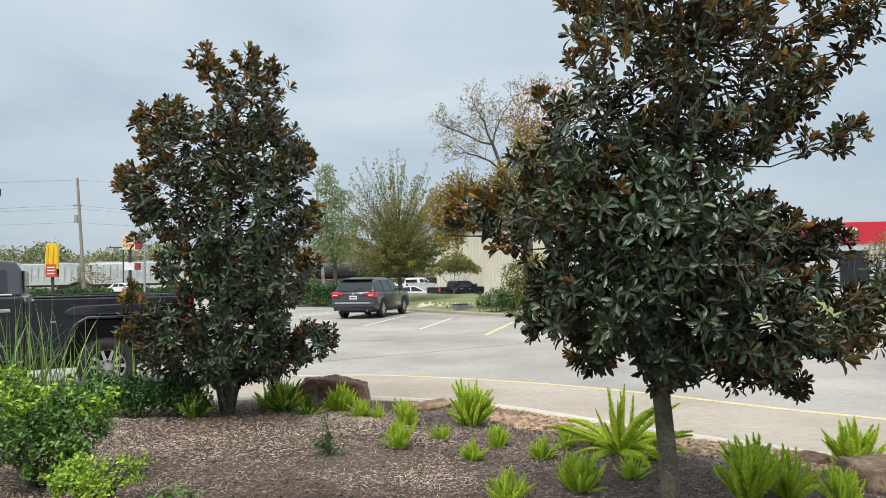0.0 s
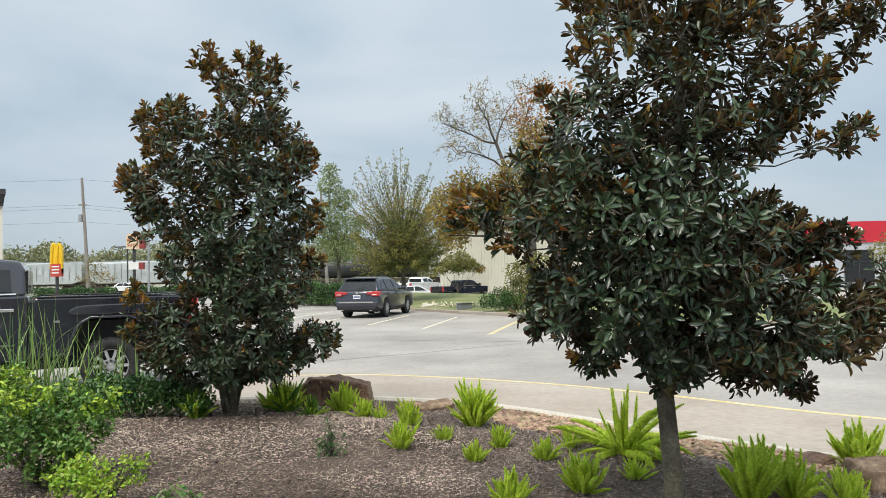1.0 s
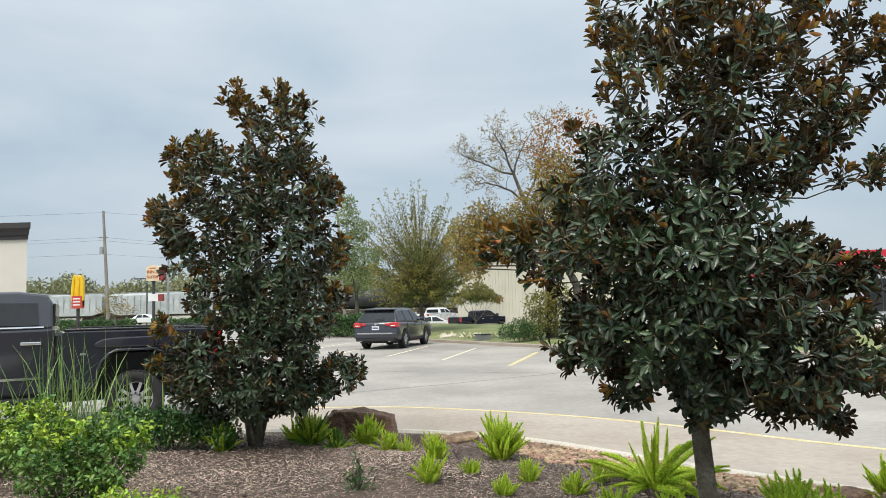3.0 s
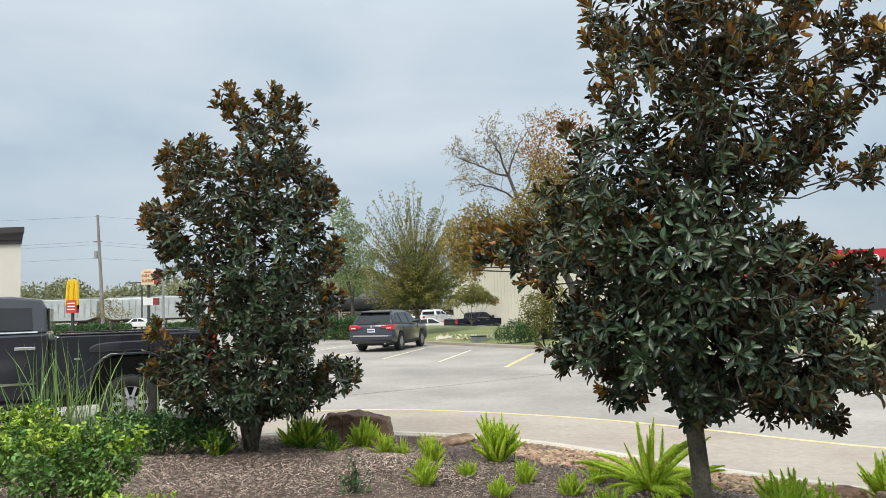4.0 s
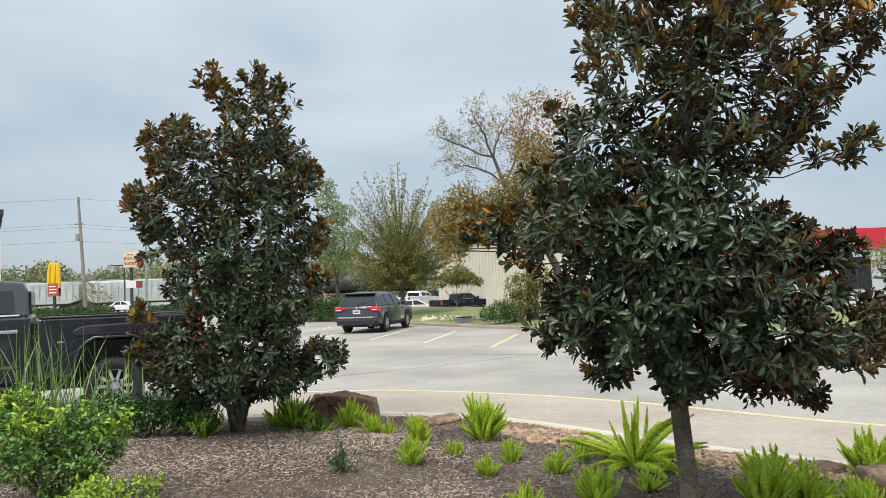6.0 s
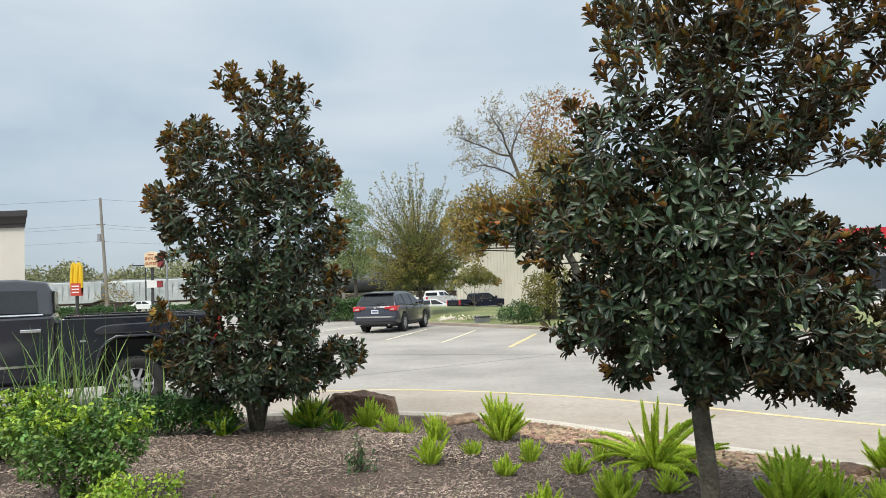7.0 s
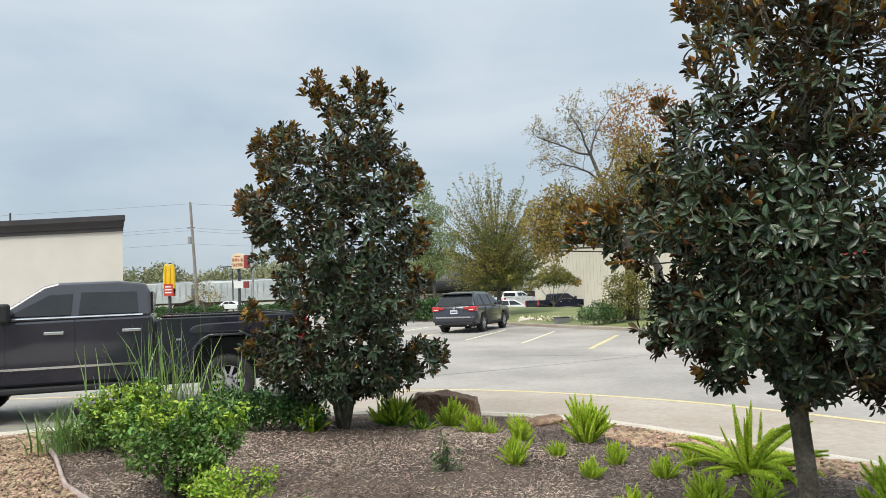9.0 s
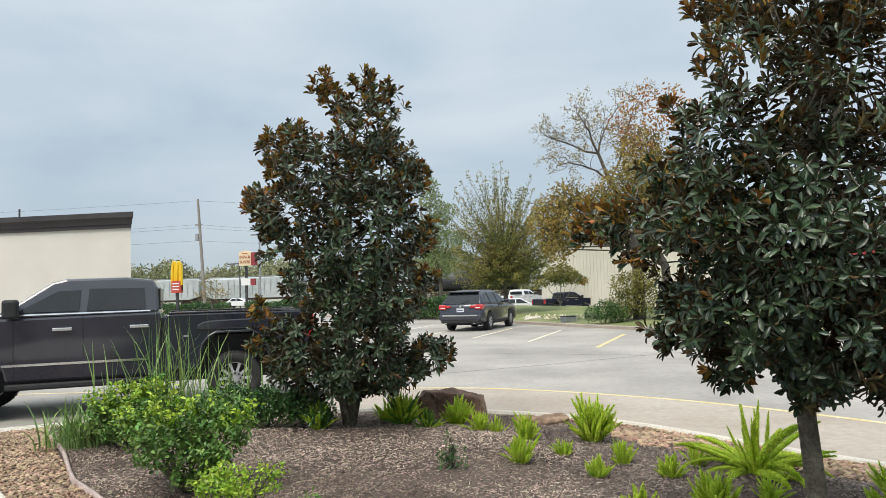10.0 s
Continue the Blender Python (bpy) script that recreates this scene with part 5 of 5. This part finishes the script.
    part("chassis", one_box(0.3, 4.5, -0.8, 0.8, 0.25, 0.6), BLACK, t)
    for x in (1.08, 3.85):
        for s in (-1, 1):
            wheel(t, x, s * (hw - 0.12), r, 0.24, 7, s)
    return t


def sedan(label, at, paint, name="car"):
    t = thing(name, label, "car", at)
    hw, r = 0.88, 0.32
    low = [(0.05, 0.36), (0.0, 0.6), (0.05, 0.90), (0.9, 0.95), (3.3, 0.92), (4.2, 0.80), (4.4, 0.6), (4.4, 0.36)] + arch(3.55, 0.33, 0.38, 0.30, 10, True) + arch(0.9, 0.33, 0.38, 0.30, 10, True)
    part("body", prism(low, hw), paint, t, bevel=0.05)
    wz = lambda z: hw - 0.02 - max(0, z - 0.92) * 0.4
    part("cabin", prism([(0.55, 0.92), (1.15, 1.38), (2.4, 1.42), (3.35, 0.90)], hw, wz), paint, t, bevel=0.05)
    for s in (-1, 1):
        def P(x, z):
            return (x, s * (wz(z) + 0.004), z)
        pane(t, [P(1.0, 0.98), P(1.3, 1.33), P(1.85, 1.35), P(1.88, 0.98)], s)
        pane(t, [P(1.96, 0.98), P(1.94, 1.35), P(2.35, 1.34), P(3.0, 0.98)], s)
        part("tail_lamp", one_box(-0.01, 0.2, s * 0.5, s * (hw + 0.004), 0.68, 0.84), TAIL, t)
        part("head_lamp", one_box(4.2, 4.41, s * 0.5, s * (hw - 0.03), 0.6, 0.74), CHROME, t)
    for x in (0.9, 3.55):
        for s in (-1, 1):
            wheel(t, x, s * (hw - 0.1), r, 0.2, 6, s)
    return t


pickup("dark charcoal crew-cab pickup truck standing on the drive", pose(-4.52, 12.87, 0, 0, 0, 207), PAINT)
suv("dark grey SUV parked on the concrete lot", pose(-3.72, 30.2, 0, 0, 0, 75), PAINT_SUV)
navy = pickup("navy blue compact pickup truck parked before the metal building", pose(-0.9, 61.5, lot_z(-0.9, 61.5), 0, 0, 38), PAINT_NAVY)
navy.scale = (0.87, 0.87, 0.87)
sedan("red saloon car parked beyond the cream building", pose(-33.8, 51.4, 0, 0, 0, 8), PAINT_RED)
pickup("white pickup truck parked far across the lot", pose(-4.6, 76, lot_z(-4.6, 76), 0, 0, 60), PAINT_WHITE)
sedan("white car parked far across the lot", pose(-4.9, 64, lot_z(-4.9, 64), 0, 0, 14), PAINT_WHITE)
sedan("white car standing on the street before the train", pose(-45.6, 100, 0, 0, 0, 0), PAINT_WHITE)
sedan("silver-grey car parked behind the shade tree", pose(-7.4, 66, lot_z(-6, 66), 0, 0, 30), PAINT_SUV)

# ---- planting ----


def plume(seed, droop, thick=0.08, n=430, core=0.024, length=1.0):
    """One foxtail plume: a stem that bends over by droop degrees, thick with fine needles."""
    g = np.random.default_rng(seed)
    s = np.sort(g.random(n)) ** 0.85
    q = np.linspace(0, 1, 41)
    turn = radians(droop) * q ** 1.3
    way = np.stack([np.sin(turn), 0.10 * np.sin(q * 5 + seed), np.cos(turn)], axis=1)
    line = np.concatenate([np.zeros((1, 3)), np.cumsum(way[1:] / 40, axis=0)]) * length
    c = np.stack([np.interp(s, q, line[:, k]) for k in range(3)], axis=1)
    tan = np.stack([np.interp(s, q, way[:, k]) for k in range(3)], axis=1)
    tan /= np.linalg.norm(tan, axis=1, keepdims=True)
    rad = unit(n, g)
    rad -= (rad * tan).sum(1, keepdims=True) * tan
    rad /= np.linalg.norm(rad, axis=1, keepdims=True)
    d = rad + tan * (0.45 + 0.5 * s[:, None] ** 3)
    size = thick * np.clip(1.2 - 0.85 * s ** 3.5, 0.3, 1) * np.clip(0.45 + s * 2.5, 0, 1) * (0.75 + 0.5 * g.random(n)) * length
    v, f = strew([(0, 0.15, 0), (0, -0.15, 0), (0.6, -0.16, 0.03), (1, 0, 0), (0.6, 0.16, 0.03)], [(0, 1, 2, 3, 4)], c, frames_of(d, tan + rad * 0.2), size)
    bm = tube(bmesh.new(), [line[k] for k in (0, 8, 16, 24, 32, 39)], [core * 0.8, core, core, core * 0.85, core * 0.62, 0.004], 6)
    vs = [tuple(p.co) for p in bm.verts]
    bm.verts.index_update()
    fs = [tuple(w.index for w in fc.verts) for fc in bm.faces]
    bm.free()
    k = len(v)
    return np.concatenate([v, np.array(vs)]), f + [tuple(i + k for i in w) for w in fs]


PLUMES = [raw_mesh("plume", *plume(40 + k, (-12, 8, 22, 38)[k]), FERN) for k in range(4)]
PLUMES_DEEP = [raw_mesh("plume", *plume(50 + k, (-5, 15, 30)[k]), FERN_DARK) for k in range(3)]
PLUMES_ARCH = [raw_mesh("plume", *plume(60 + k, (25, 45, 70, 105)[k], 0.056, 1000, 0.036), FERN) for k in range(4)]
PLUMES_SLIM = [raw_mesh("plume", *plume(70 + k, (-8, 6, 16, -3)[k], 0.05, 800, 0.028), FERN) for k in range(4)]


def fern(x, y, h, count, spread, deep=False, label="bright green foxtail fern growing in mulch", rest=3, kinds=None):
    g = np.random.default_rng(int(abs(x) * 1000 + y * 77))
    t = thing("foxtail_fern", label, "fern", pose(x, y, bed_z(x, y) - 0.01), "ferns in the bed")
    count = int(count * 1.9)
    for k in range(count):
        f = (k + 0.5) / count
        lean = rest + 0.95 * spread * f ** 0.95 + g.normal() * 7
        a = k * 137.5 + g.normal() * 15
        s = h * (0.86 - 0.2 * f + g.normal() * 0.13)
        ob = new("plume", (kinds or (PLUMES_DEEP if deep and g.random() < 0.45 else PLUMES))[int(g.integers(4 if kinds else 3))])
        ob.parent = t
        m = pose(0, 0, 0, 0, 0, a) @ pose(0.05 * f, 0, 0, 0, lean, 0)
        ob.matrix_basis = m @ Matrix.Diagonal((s, s, s, 1))


for a in ((0.25, 7.36, 0.46, 42, 38), (-0.39, 7.34, 0.28, 22, 28), (-0.42, 6.45, 0.25, 26, 36), (-0.05, 6.73, 0.17, 18, 34), (0.2, 5.95, 0.19, 26, 34),
          (0.44, 6.43, 0.22, 20, 32), (0.76, 5.95, 0.20, 22, 38), (0.91, 5.1, 0.30, 34, 44), (1.33, 5.4, 0.20, 16, 50),
          (0.39, 4.82, 0.25, 26, 44), (1.90, 4.72, 0.40, 25, 34), (2.08, 5.05, 0.38, 22, 38), (2.2, 4.8, 0.36, 20, 40), (2.45, 4.62, 0.28, 16, 40), (3.2, 5.85, 0.42, 34, 44), (2.62, 5.0, 0.22, 18, 50),
          (-0.91, 7.98, 0.25, 24, 40), (-0.72, 7.9, 0.19, 14, 45), (-2.15, 8.9, 0.28, 20, 35), (-1.22, 8.5, 0.36, 34, 36)):
    fern(*a)
fern(1.42, 6.05, 0.60, 6, 22, kinds=PLUMES_SLIM)
fern(1.02, 6.3, 0.22, 12, 30)
fern(1.42, 6.12, 0.72, 17, 34, rest=46, label="wide bright green foxtail fern with arching plumes", kinds=PLUMES_ARCH)
for a in ((-1.85, 8.45, 0.40, 36, 46), (-1.52, 8.2, 0.25, 16, 60), (-2.75, 8.05, 0.34, 26, 40)):
    fern(*a, True, "deep green foxtail fern under the magnolia")


def grass_clump(x, y, h, n, spread, label):
    g = np.random.default_rng(int(abs(x) * 333 + y * 91))
    t = thing("grass_clump", label, "grass", pose(x, y, bed_z(x, y) - 0.01))
    for b in range(3):
        V, Fc = [], []
        for k in range(n // 3):
            a = g.random() * math.tau
            lean = abs(g.normal()) * spread
            L = h * (0.55 + 0.5 * g.random())
            w = 0.0055 + 0.006 * g.random()
            ox, oy = g.normal() * 0.12, g.normal() * 0.12
            c, s = math.cos(a), math.sin(a)
            for i in range(6):
                q = i / 5
                out = L * lean * q ** 2.0
                z = L * q * (1 - 0.35 * lean * q)
                ww = w * (1 - q ** 2.5) + 0.0005
                V += [(ox + c * out - s * ww, oy + s * out + c * ww, z), (ox + c * out + s * ww, oy + s * out - c * ww, z)]
            o = len(V) - 12
            Fc += [(o + 2 * i, o + 2 * i + 1, o + 2 * i + 3, o + 2 * i + 2) for i in range(5)]
        ob = new("blade_tuft", raw_mesh("blade_tuft", V, Fc, BLADE))
        ob.parent = t
        tagged(ob, kind="stuff")


for a in ((-5.1, 7.95, 1.2, 12, 0.45), (-4.72, 8.05, 1.45, 36, 0.36), (-4.5, 8.2, 1.4, 24, 0.3), (-4.2, 8.1, 1.35, 33, 0.26), (-3.85, 8.3, 1.15, 15, 0.3), (-3.62, 8.4, 1.0, 12, 0.35)):
    grass_clump(*a, "tall thin upright green grass blades")
grass_clump(-5.0, 7.05, 0.62, 150, 0.9, "low arching clump of green grass by the edging")
grass_clump(-4.75, 7.35, 0.5, 80, 0.9, "low arching clump of green grass by the edging")


def on_bed(x, y):
    return (x, y, bed_z(x, y))


bush("shrub", "full green rounded-leaf shrub in the mulch", on_bed(-2.95, 5.45), [(0.05, 0, 0.46, 0.2), (0.36, -0.05, 0.47, 0.17), (-0.3, 0.05, 0.44, 0.22), (-0.08, -0.2, 0.36, 0.22), (-0.45, 0.1, 0.5, 0.17), (0.2, 0.05, 0.55, 0.14), (0.1, 0.2, 0.5, 0.22), (0.1, -0.1, 0.2, 0.2), (0.3, -0.15, 0.3, 0.16)], 17000, 0.040, SHRUB,
     extra=([(-0.2, 0, 0.56, 0.16), (0.36, 0, 0.55, 0.13), (-0.5, 0.05, 0.55, 0.13), (0.05, 0.05, 0.6, 0.12)], 12500, SHRUB_YEL), width=1.1, shoot=0.10)
bush("shrub", "small shrub of bright yellow-green new leaves", on_bed(-2.37, 4.98), [(0, 0, 0.20, 0.14), (0.17, 0.05, 0.18, 0.09), (-0.14, 0, 0.15, 0.13), (0.03, -0.1, 0.09, 0.14), (0.25, 0.05, 0.24, 0.06)], 20000, 0.034, SHRUB_YEL, width=1.1, shoot=0.09)
bush("shrub", "green rounded-leaf shrub beside the tall grass", on_bed(-4.42, 7.15), [(0, 0, 0.42, 0.26), (-0.22, 0, 0.34, 0.22), (0.25, 0.05, 0.40, 0.22), (-0.1, -0.2, 0.25, 0.24), (0.2, -0.2, 0.2, 0.22)], 13500, 0.043, SHRUB,
     extra=([(0, -0.05, 0.5, 0.2), (-0.25, -0.1, 0.4, 0.18), (0.2, -0.1, 0.48, 0.18)], 8500, SHRUB_YEL), width=1.1, shoot=0.11)
bush("shrub", "low dark green mounded shrub near the kerb", on_bed(-3.4, 8.15), [(0, 0, 0.28, 0.25), (-0.4, 0.05, 0.28, 0.25), (0.38, 0, 0.26, 0.24), (-0.7, 0, 0.2, 0.2), (0.66, -0.05, 0.17, 0.18)], 24000, 0.045, SHRUB_DARK)
bush("shrub", "small green seedling shrub in the mulch", on_bed(-1.75, 4.75), [(0, 0, 0.1, 0.12), (0.14, 0, 0.07, 0.08), (0.25, 0.02, 0.04, 0.06)], 7000, 0.04, SHRUB)
bush("shrub", "sparse bluish-green sapling sprig in the mulch", on_bed(-1.0, 6.2), [(0, 0, 0.22, 0.05), (0, 0, 0.12, 0.09), (0.02, 0, 0.05, 0.14), (0, 0, 0.28, 0.03)], 4200, 0.05, SHRUB_DARK, width=0.6)


def boulder(label, x, y, sx, sy, sz, turn, seed, material=BOULDER):
    bm = bmesh.new()
    bmesh.ops.create_icosphere(bm, subdivisions=4, radius=1.0)
    o = Vector((seed * 3.1, seed * 1.7, 0))
    for v in bm.verts:
        p = v.co.copy()
        for k in range(3):
            p[k] = math.copysign(abs(p[k]) ** 0.62, p[k])
        f = 1 + 0.26 * noise.noise(p * 1.1 + o) + 0.12 * abs(noise.noise(p * 2.6 + o)) + 0.05 * noise.noise(p * 6 + o) + 0.03 * noise.noise(p * 14 + o)
        v.co = Vector((p.x * sx * f, p.y * sy * f, p.z * sz * f))
    ob = part("boulder", bm, material, smooth=True, at=pose(x, y, bed_z(x, y) + sz * 0.55, 4, -3, turn))
    return tagged(ob, label, "boulder")




def cut_boulder(label, at, corners, mats, seed):
    """A broken block of sandstone: a hull round a few corners, with worn edges and a rough skin; mats: weathered face, fresh end."""
    bm = bmesh.new()
    for p in corners:
        bm.verts.new(p)
    bmesh.ops.convex_hull(bm, input=bm.verts)
    bmesh.ops.dissolve_limit(bm, angle_limit=0.05, verts=bm.verts, edges=bm.edges)
    bmesh.ops.bevel(bm, geom=bm.edges[:], offset=0.02, segments=2, affect="EDGES", profile=0.6)
    bmesh.ops.triangulate(bm, faces=bm.faces)
    for k in range(5):
        bmesh.ops.subdivide_edges(bm, edges=[e for e in bm.edges if e.calc_length() > 0.035], cuts=1)
        bmesh.ops.triangulate(bm, faces=bm.faces)
    bm.normal_update()
    o = Vector((seed * 3.1, seed * 1.7, 0))
    for v in bm.verts:
        v.co += v.normal * (0.018 * noise.noise(v.co * 5 + o) + 0.013 * noise.noise(v.co * 13 + o) + 0.008 * noise.noise(v.co * 31 + o))
    bm.normal_update()
    for f in bm.faces:
        f.material_index = 1 if f.normal.x > 0.62 else 0
        f.smooth = True
    ob = part("boulder", bm, mats, at=at)
    return tagged(ob, label, "boulder")


cut_boulder("large rough red-brown sandstone boulder with a tan broken end", pose(-1.4, 9.2, bed_z(-1.4, 9.2) - 0.05, 0, 0, 4),
            [(-0.46, -0.2, 0), (0.42, -0.22, 0), (0.46, 0.22, 0), (-0.42, 0.25, 0), (-0.42, -0.16, 0.30), (-0.36, 0.2, 0.38), (-0.26, -0.15, 0.41), (0.05, 0.2, 0.40), (0.05, -0.15, 0.39), (0.40, -0.16, 0.31), (0.43, 0.18, 0.32), (0.46, 0.0, 0.26)], [BOULDER, ROCK_TAN], 1)
cut_boulder("rough brown block of rock before a fern", pose(3.06, 5.2, bed_z(3.06, 5.2) - 0.04, 0, 0, 6),
            [(-0.28, -0.2, 0), (0.36, -0.22, 0), (0.38, 0.16, 0), (-0.26, 0.2, 0), (-0.27, -0.17, 0.22), (0.34, -0.2, 0.23), (0.36, 0.14, 0.25), (-0.24, 0.17, 0.24), (-0.3, 0, 0.12)], [ROCK_TAN, ROCK_TAN], 2)
boulder("small flat red-brown rock on the gravel", 2.95, 6.05, 0.18, 0.12, 0.05, 30, 3)
boulder("flat tan rock on the gravel edge", -0.15, 8.75, 0.2, 0.13, 0.06, 20, 4, ROCK_TAN)
boulder("flat tan rock on the gravel edge", -0.45, 8.95, 0.15, 0.1, 0.045, -20, 5, ROCK_TAN)
boulder("flat pale stone slab on the lawn", -0.9, 36.6, 0.45, 0.3, 0.12, 20, 6, KERB)

# edging strip between gravel and mulch
ys = np.linspace(8.3, 3.0, 50)
bm = bmesh.new()
prev = None
for y in ys:
    x = edge_x(y) + 0.03 * math.sin(y * 3)
    z = bed_z(x, y)
    ring = [bm.verts.new((x + o, y + o * 0.9, z + h)) for o, h in ((-0.010, -0.03), (-0.011, 0.042), (0.0, 0.048), (0.011, 0.042), (0.010, -0.03))]
    if prev:
        for k in range(4):
            bm.faces.new((prev[k], prev[k + 1], ring[k + 1], ring[k]))
    prev = ring
bmesh.ops.recalc_face_normals(bm, faces=bm.faces)
tagged(part("garden_edging", bm, EDGING, smooth=True), "faded pinkish edging strip curving between gravel and mulch", "edging", kind="structure")

# walk at the gravel's outer side
bm = bmesh.new()
a = [bm.verts.new(p) for p in ((-5.3, 6.1, 0.27), (-3.0, 3.98, 0.27), (-5.0, 2.2, 0.27), (-8, 5.0, 0.27))]
f = bm.faces.new(a)
r = bmesh.ops.extrude_face_region(bm, geom=[f])
bmesh.ops.translate(bm, verts=[v for v in r["geom"] if isinstance(v, bmesh.types.BMVert)], vec=(0, 0, -0.3))
bmesh.ops.recalc_face_normals(bm, faces=bm.faces)
tagged(part("pavement", bm, KERB, bevel=0.015), "pale concrete walk beside the gravel", "walk", kind="structure")

# ---- gravel and mulch ----


def stone_mesh(seed):
    bm = bmesh.new()
    bmesh.ops.create_icosphere(bm, subdivisions=1, radius=1.0)
    for v in bm.verts:
        p = v.co.copy()
        f = 1 + 0.32 * noise.noise(p * 1.3 + Vector((seed * 5.3, 0, 0)))
        v.co = Vector((p.x * f, p.y * f * 0.72, p.z * f * 0.5))
    return mesh_of("stone", bm, STONE_P)


STONES = [stone_mesh(k) for k in range(6)]


def gravel(name, label, region, n, lo, hi, seed, singles=300):
    """River stones over a region; those nearest the walk stand singly, the rest are one mesh."""
    g = np.random.default_rng(seed)
    t = thing(name, label, "gravel", kind="structure")
    spots = []
    while len(spots) < n:
        p = region(g)
        if p:
            spots.append(p)
    spots.sort(key=lambda p: p[1])
    V, Fc = [], []
    for i, (x, y) in enumerate(spots):
        s = lo + (hi - lo) * g.random() ** 1.5
        m = Matrix.Translation((x, y, bed_z(x, y) + s * (0.2 + 0.25 * g.random()))) @ Euler((g.normal() * 0.3, g.normal() * 0.3, g.random() * 6.28)).to_matrix().to_4x4() @ Matrix.Diagonal((s, s, s, 1))
        me = STONES[int(g.integers(6))]
        if i < singles:
            ob = new("stone", me)
            ob.parent = t
            ob.matrix_basis = m
        else:
            o = len(V)
            V += [tuple(m @ v.co) for v in me.vertices]
            Fc += [tuple(o + k for k in p.vertices) for p in me.polygons]
    ob = new("stones", raw_mesh("stones", V, Fc, STONE))
    ob.parent = t
    tagged(ob, "tan and brown river stones", kind="stuff")


def left_region(g):
    y = 3.6 + g.random() * 5.2
    x = edge_x(y) - 0.03 - g.random() * 3.2
    if y > kerb_y(x) - 0.2 or (x + 5.3) * 0.68 + (y - 6.1) * 0.73 < 0.0:
        return None
    return x, y


def band_region(g):
    x = 0.1 + g.random() * 3.7
    w = float(np.interp(x, (0.1, 0.7, 1.6, 2.6, 3.8), (0.5, 1.7, 1.45, 1.05, 0.7)))
    y = kerb_y(x) - 0.17 - g.random() ** 1.1 * w
    return x, y


gravel("gravel_bed", "bed of tan and brown river stones", left_region, 6800, 0.013, 0.028, 31)
gravel("gravel_band", "band of tan river stones along the kerb", band_region, 4200, 0.020, 0.052, 32)


def mulch(n):
    g = np.random.default_rng(33)
    y = 3.2 + (g.random(n) ** 0.9) * 6.6
    x = -6 + g.random(n) * 10.5
    keep = [(a, b) for a, b in zip(x, y) if b < kerb_y(a) - 0.17 and a > edge_x(b) + 0.03
            and (g.random() > 0.8 * math.exp(-((a + 2.45) ** 2 + (b - 8.0) ** 2) / 0.45)) and (g.random() > 0.7 * math.exp(-((a + 0.9) ** 2 + (b - 6.1) ** 2) / 0.2))]
    P = np.array([(a, b, bed_z(a, b) + 0.006 + 0.01 * g.random()) for a, b in keep])
    k = len(P)
    d = unit(k, g) * np.array([1, 1, 0.28])
    up = np.array([0, 0, 1.0]) + g.normal(size=(k, 3)) * 0.35
    tpl = [(-0.5, -0.12, 0), (0.5, -0.09, 0), (0.46, 0.02, 0.11), (-0.45, 0.0, 0.12), (0.43, 0.13, 0), (-0.47, 0.14, 0)]
    fc = [(0, 1, 2, 3), (3, 2, 4, 5)]
    v, f = strew(tpl, fc, P, frames_of(d, up), 0.008 + 0.028 * g.random(k) ** 2.4)
    damp = [int(p[0] + 0.25 * (p[1] - 6.5) + 0.7 * noise.noise((p[0] * 1.4, p[1] * 1.4, 3)) + 0.25 * h > -0.1) for p, h in zip(P, g.normal(size=k))]
    tagged(new("mulch", raw_mesh("mulch", v, f, [CHIP, CHIP_DAMP], [i for i in damp for _ in range(2)])), "loose grey-brown shredded wood mulch chips", "mulch", kind="stuff")


mulch(290000)
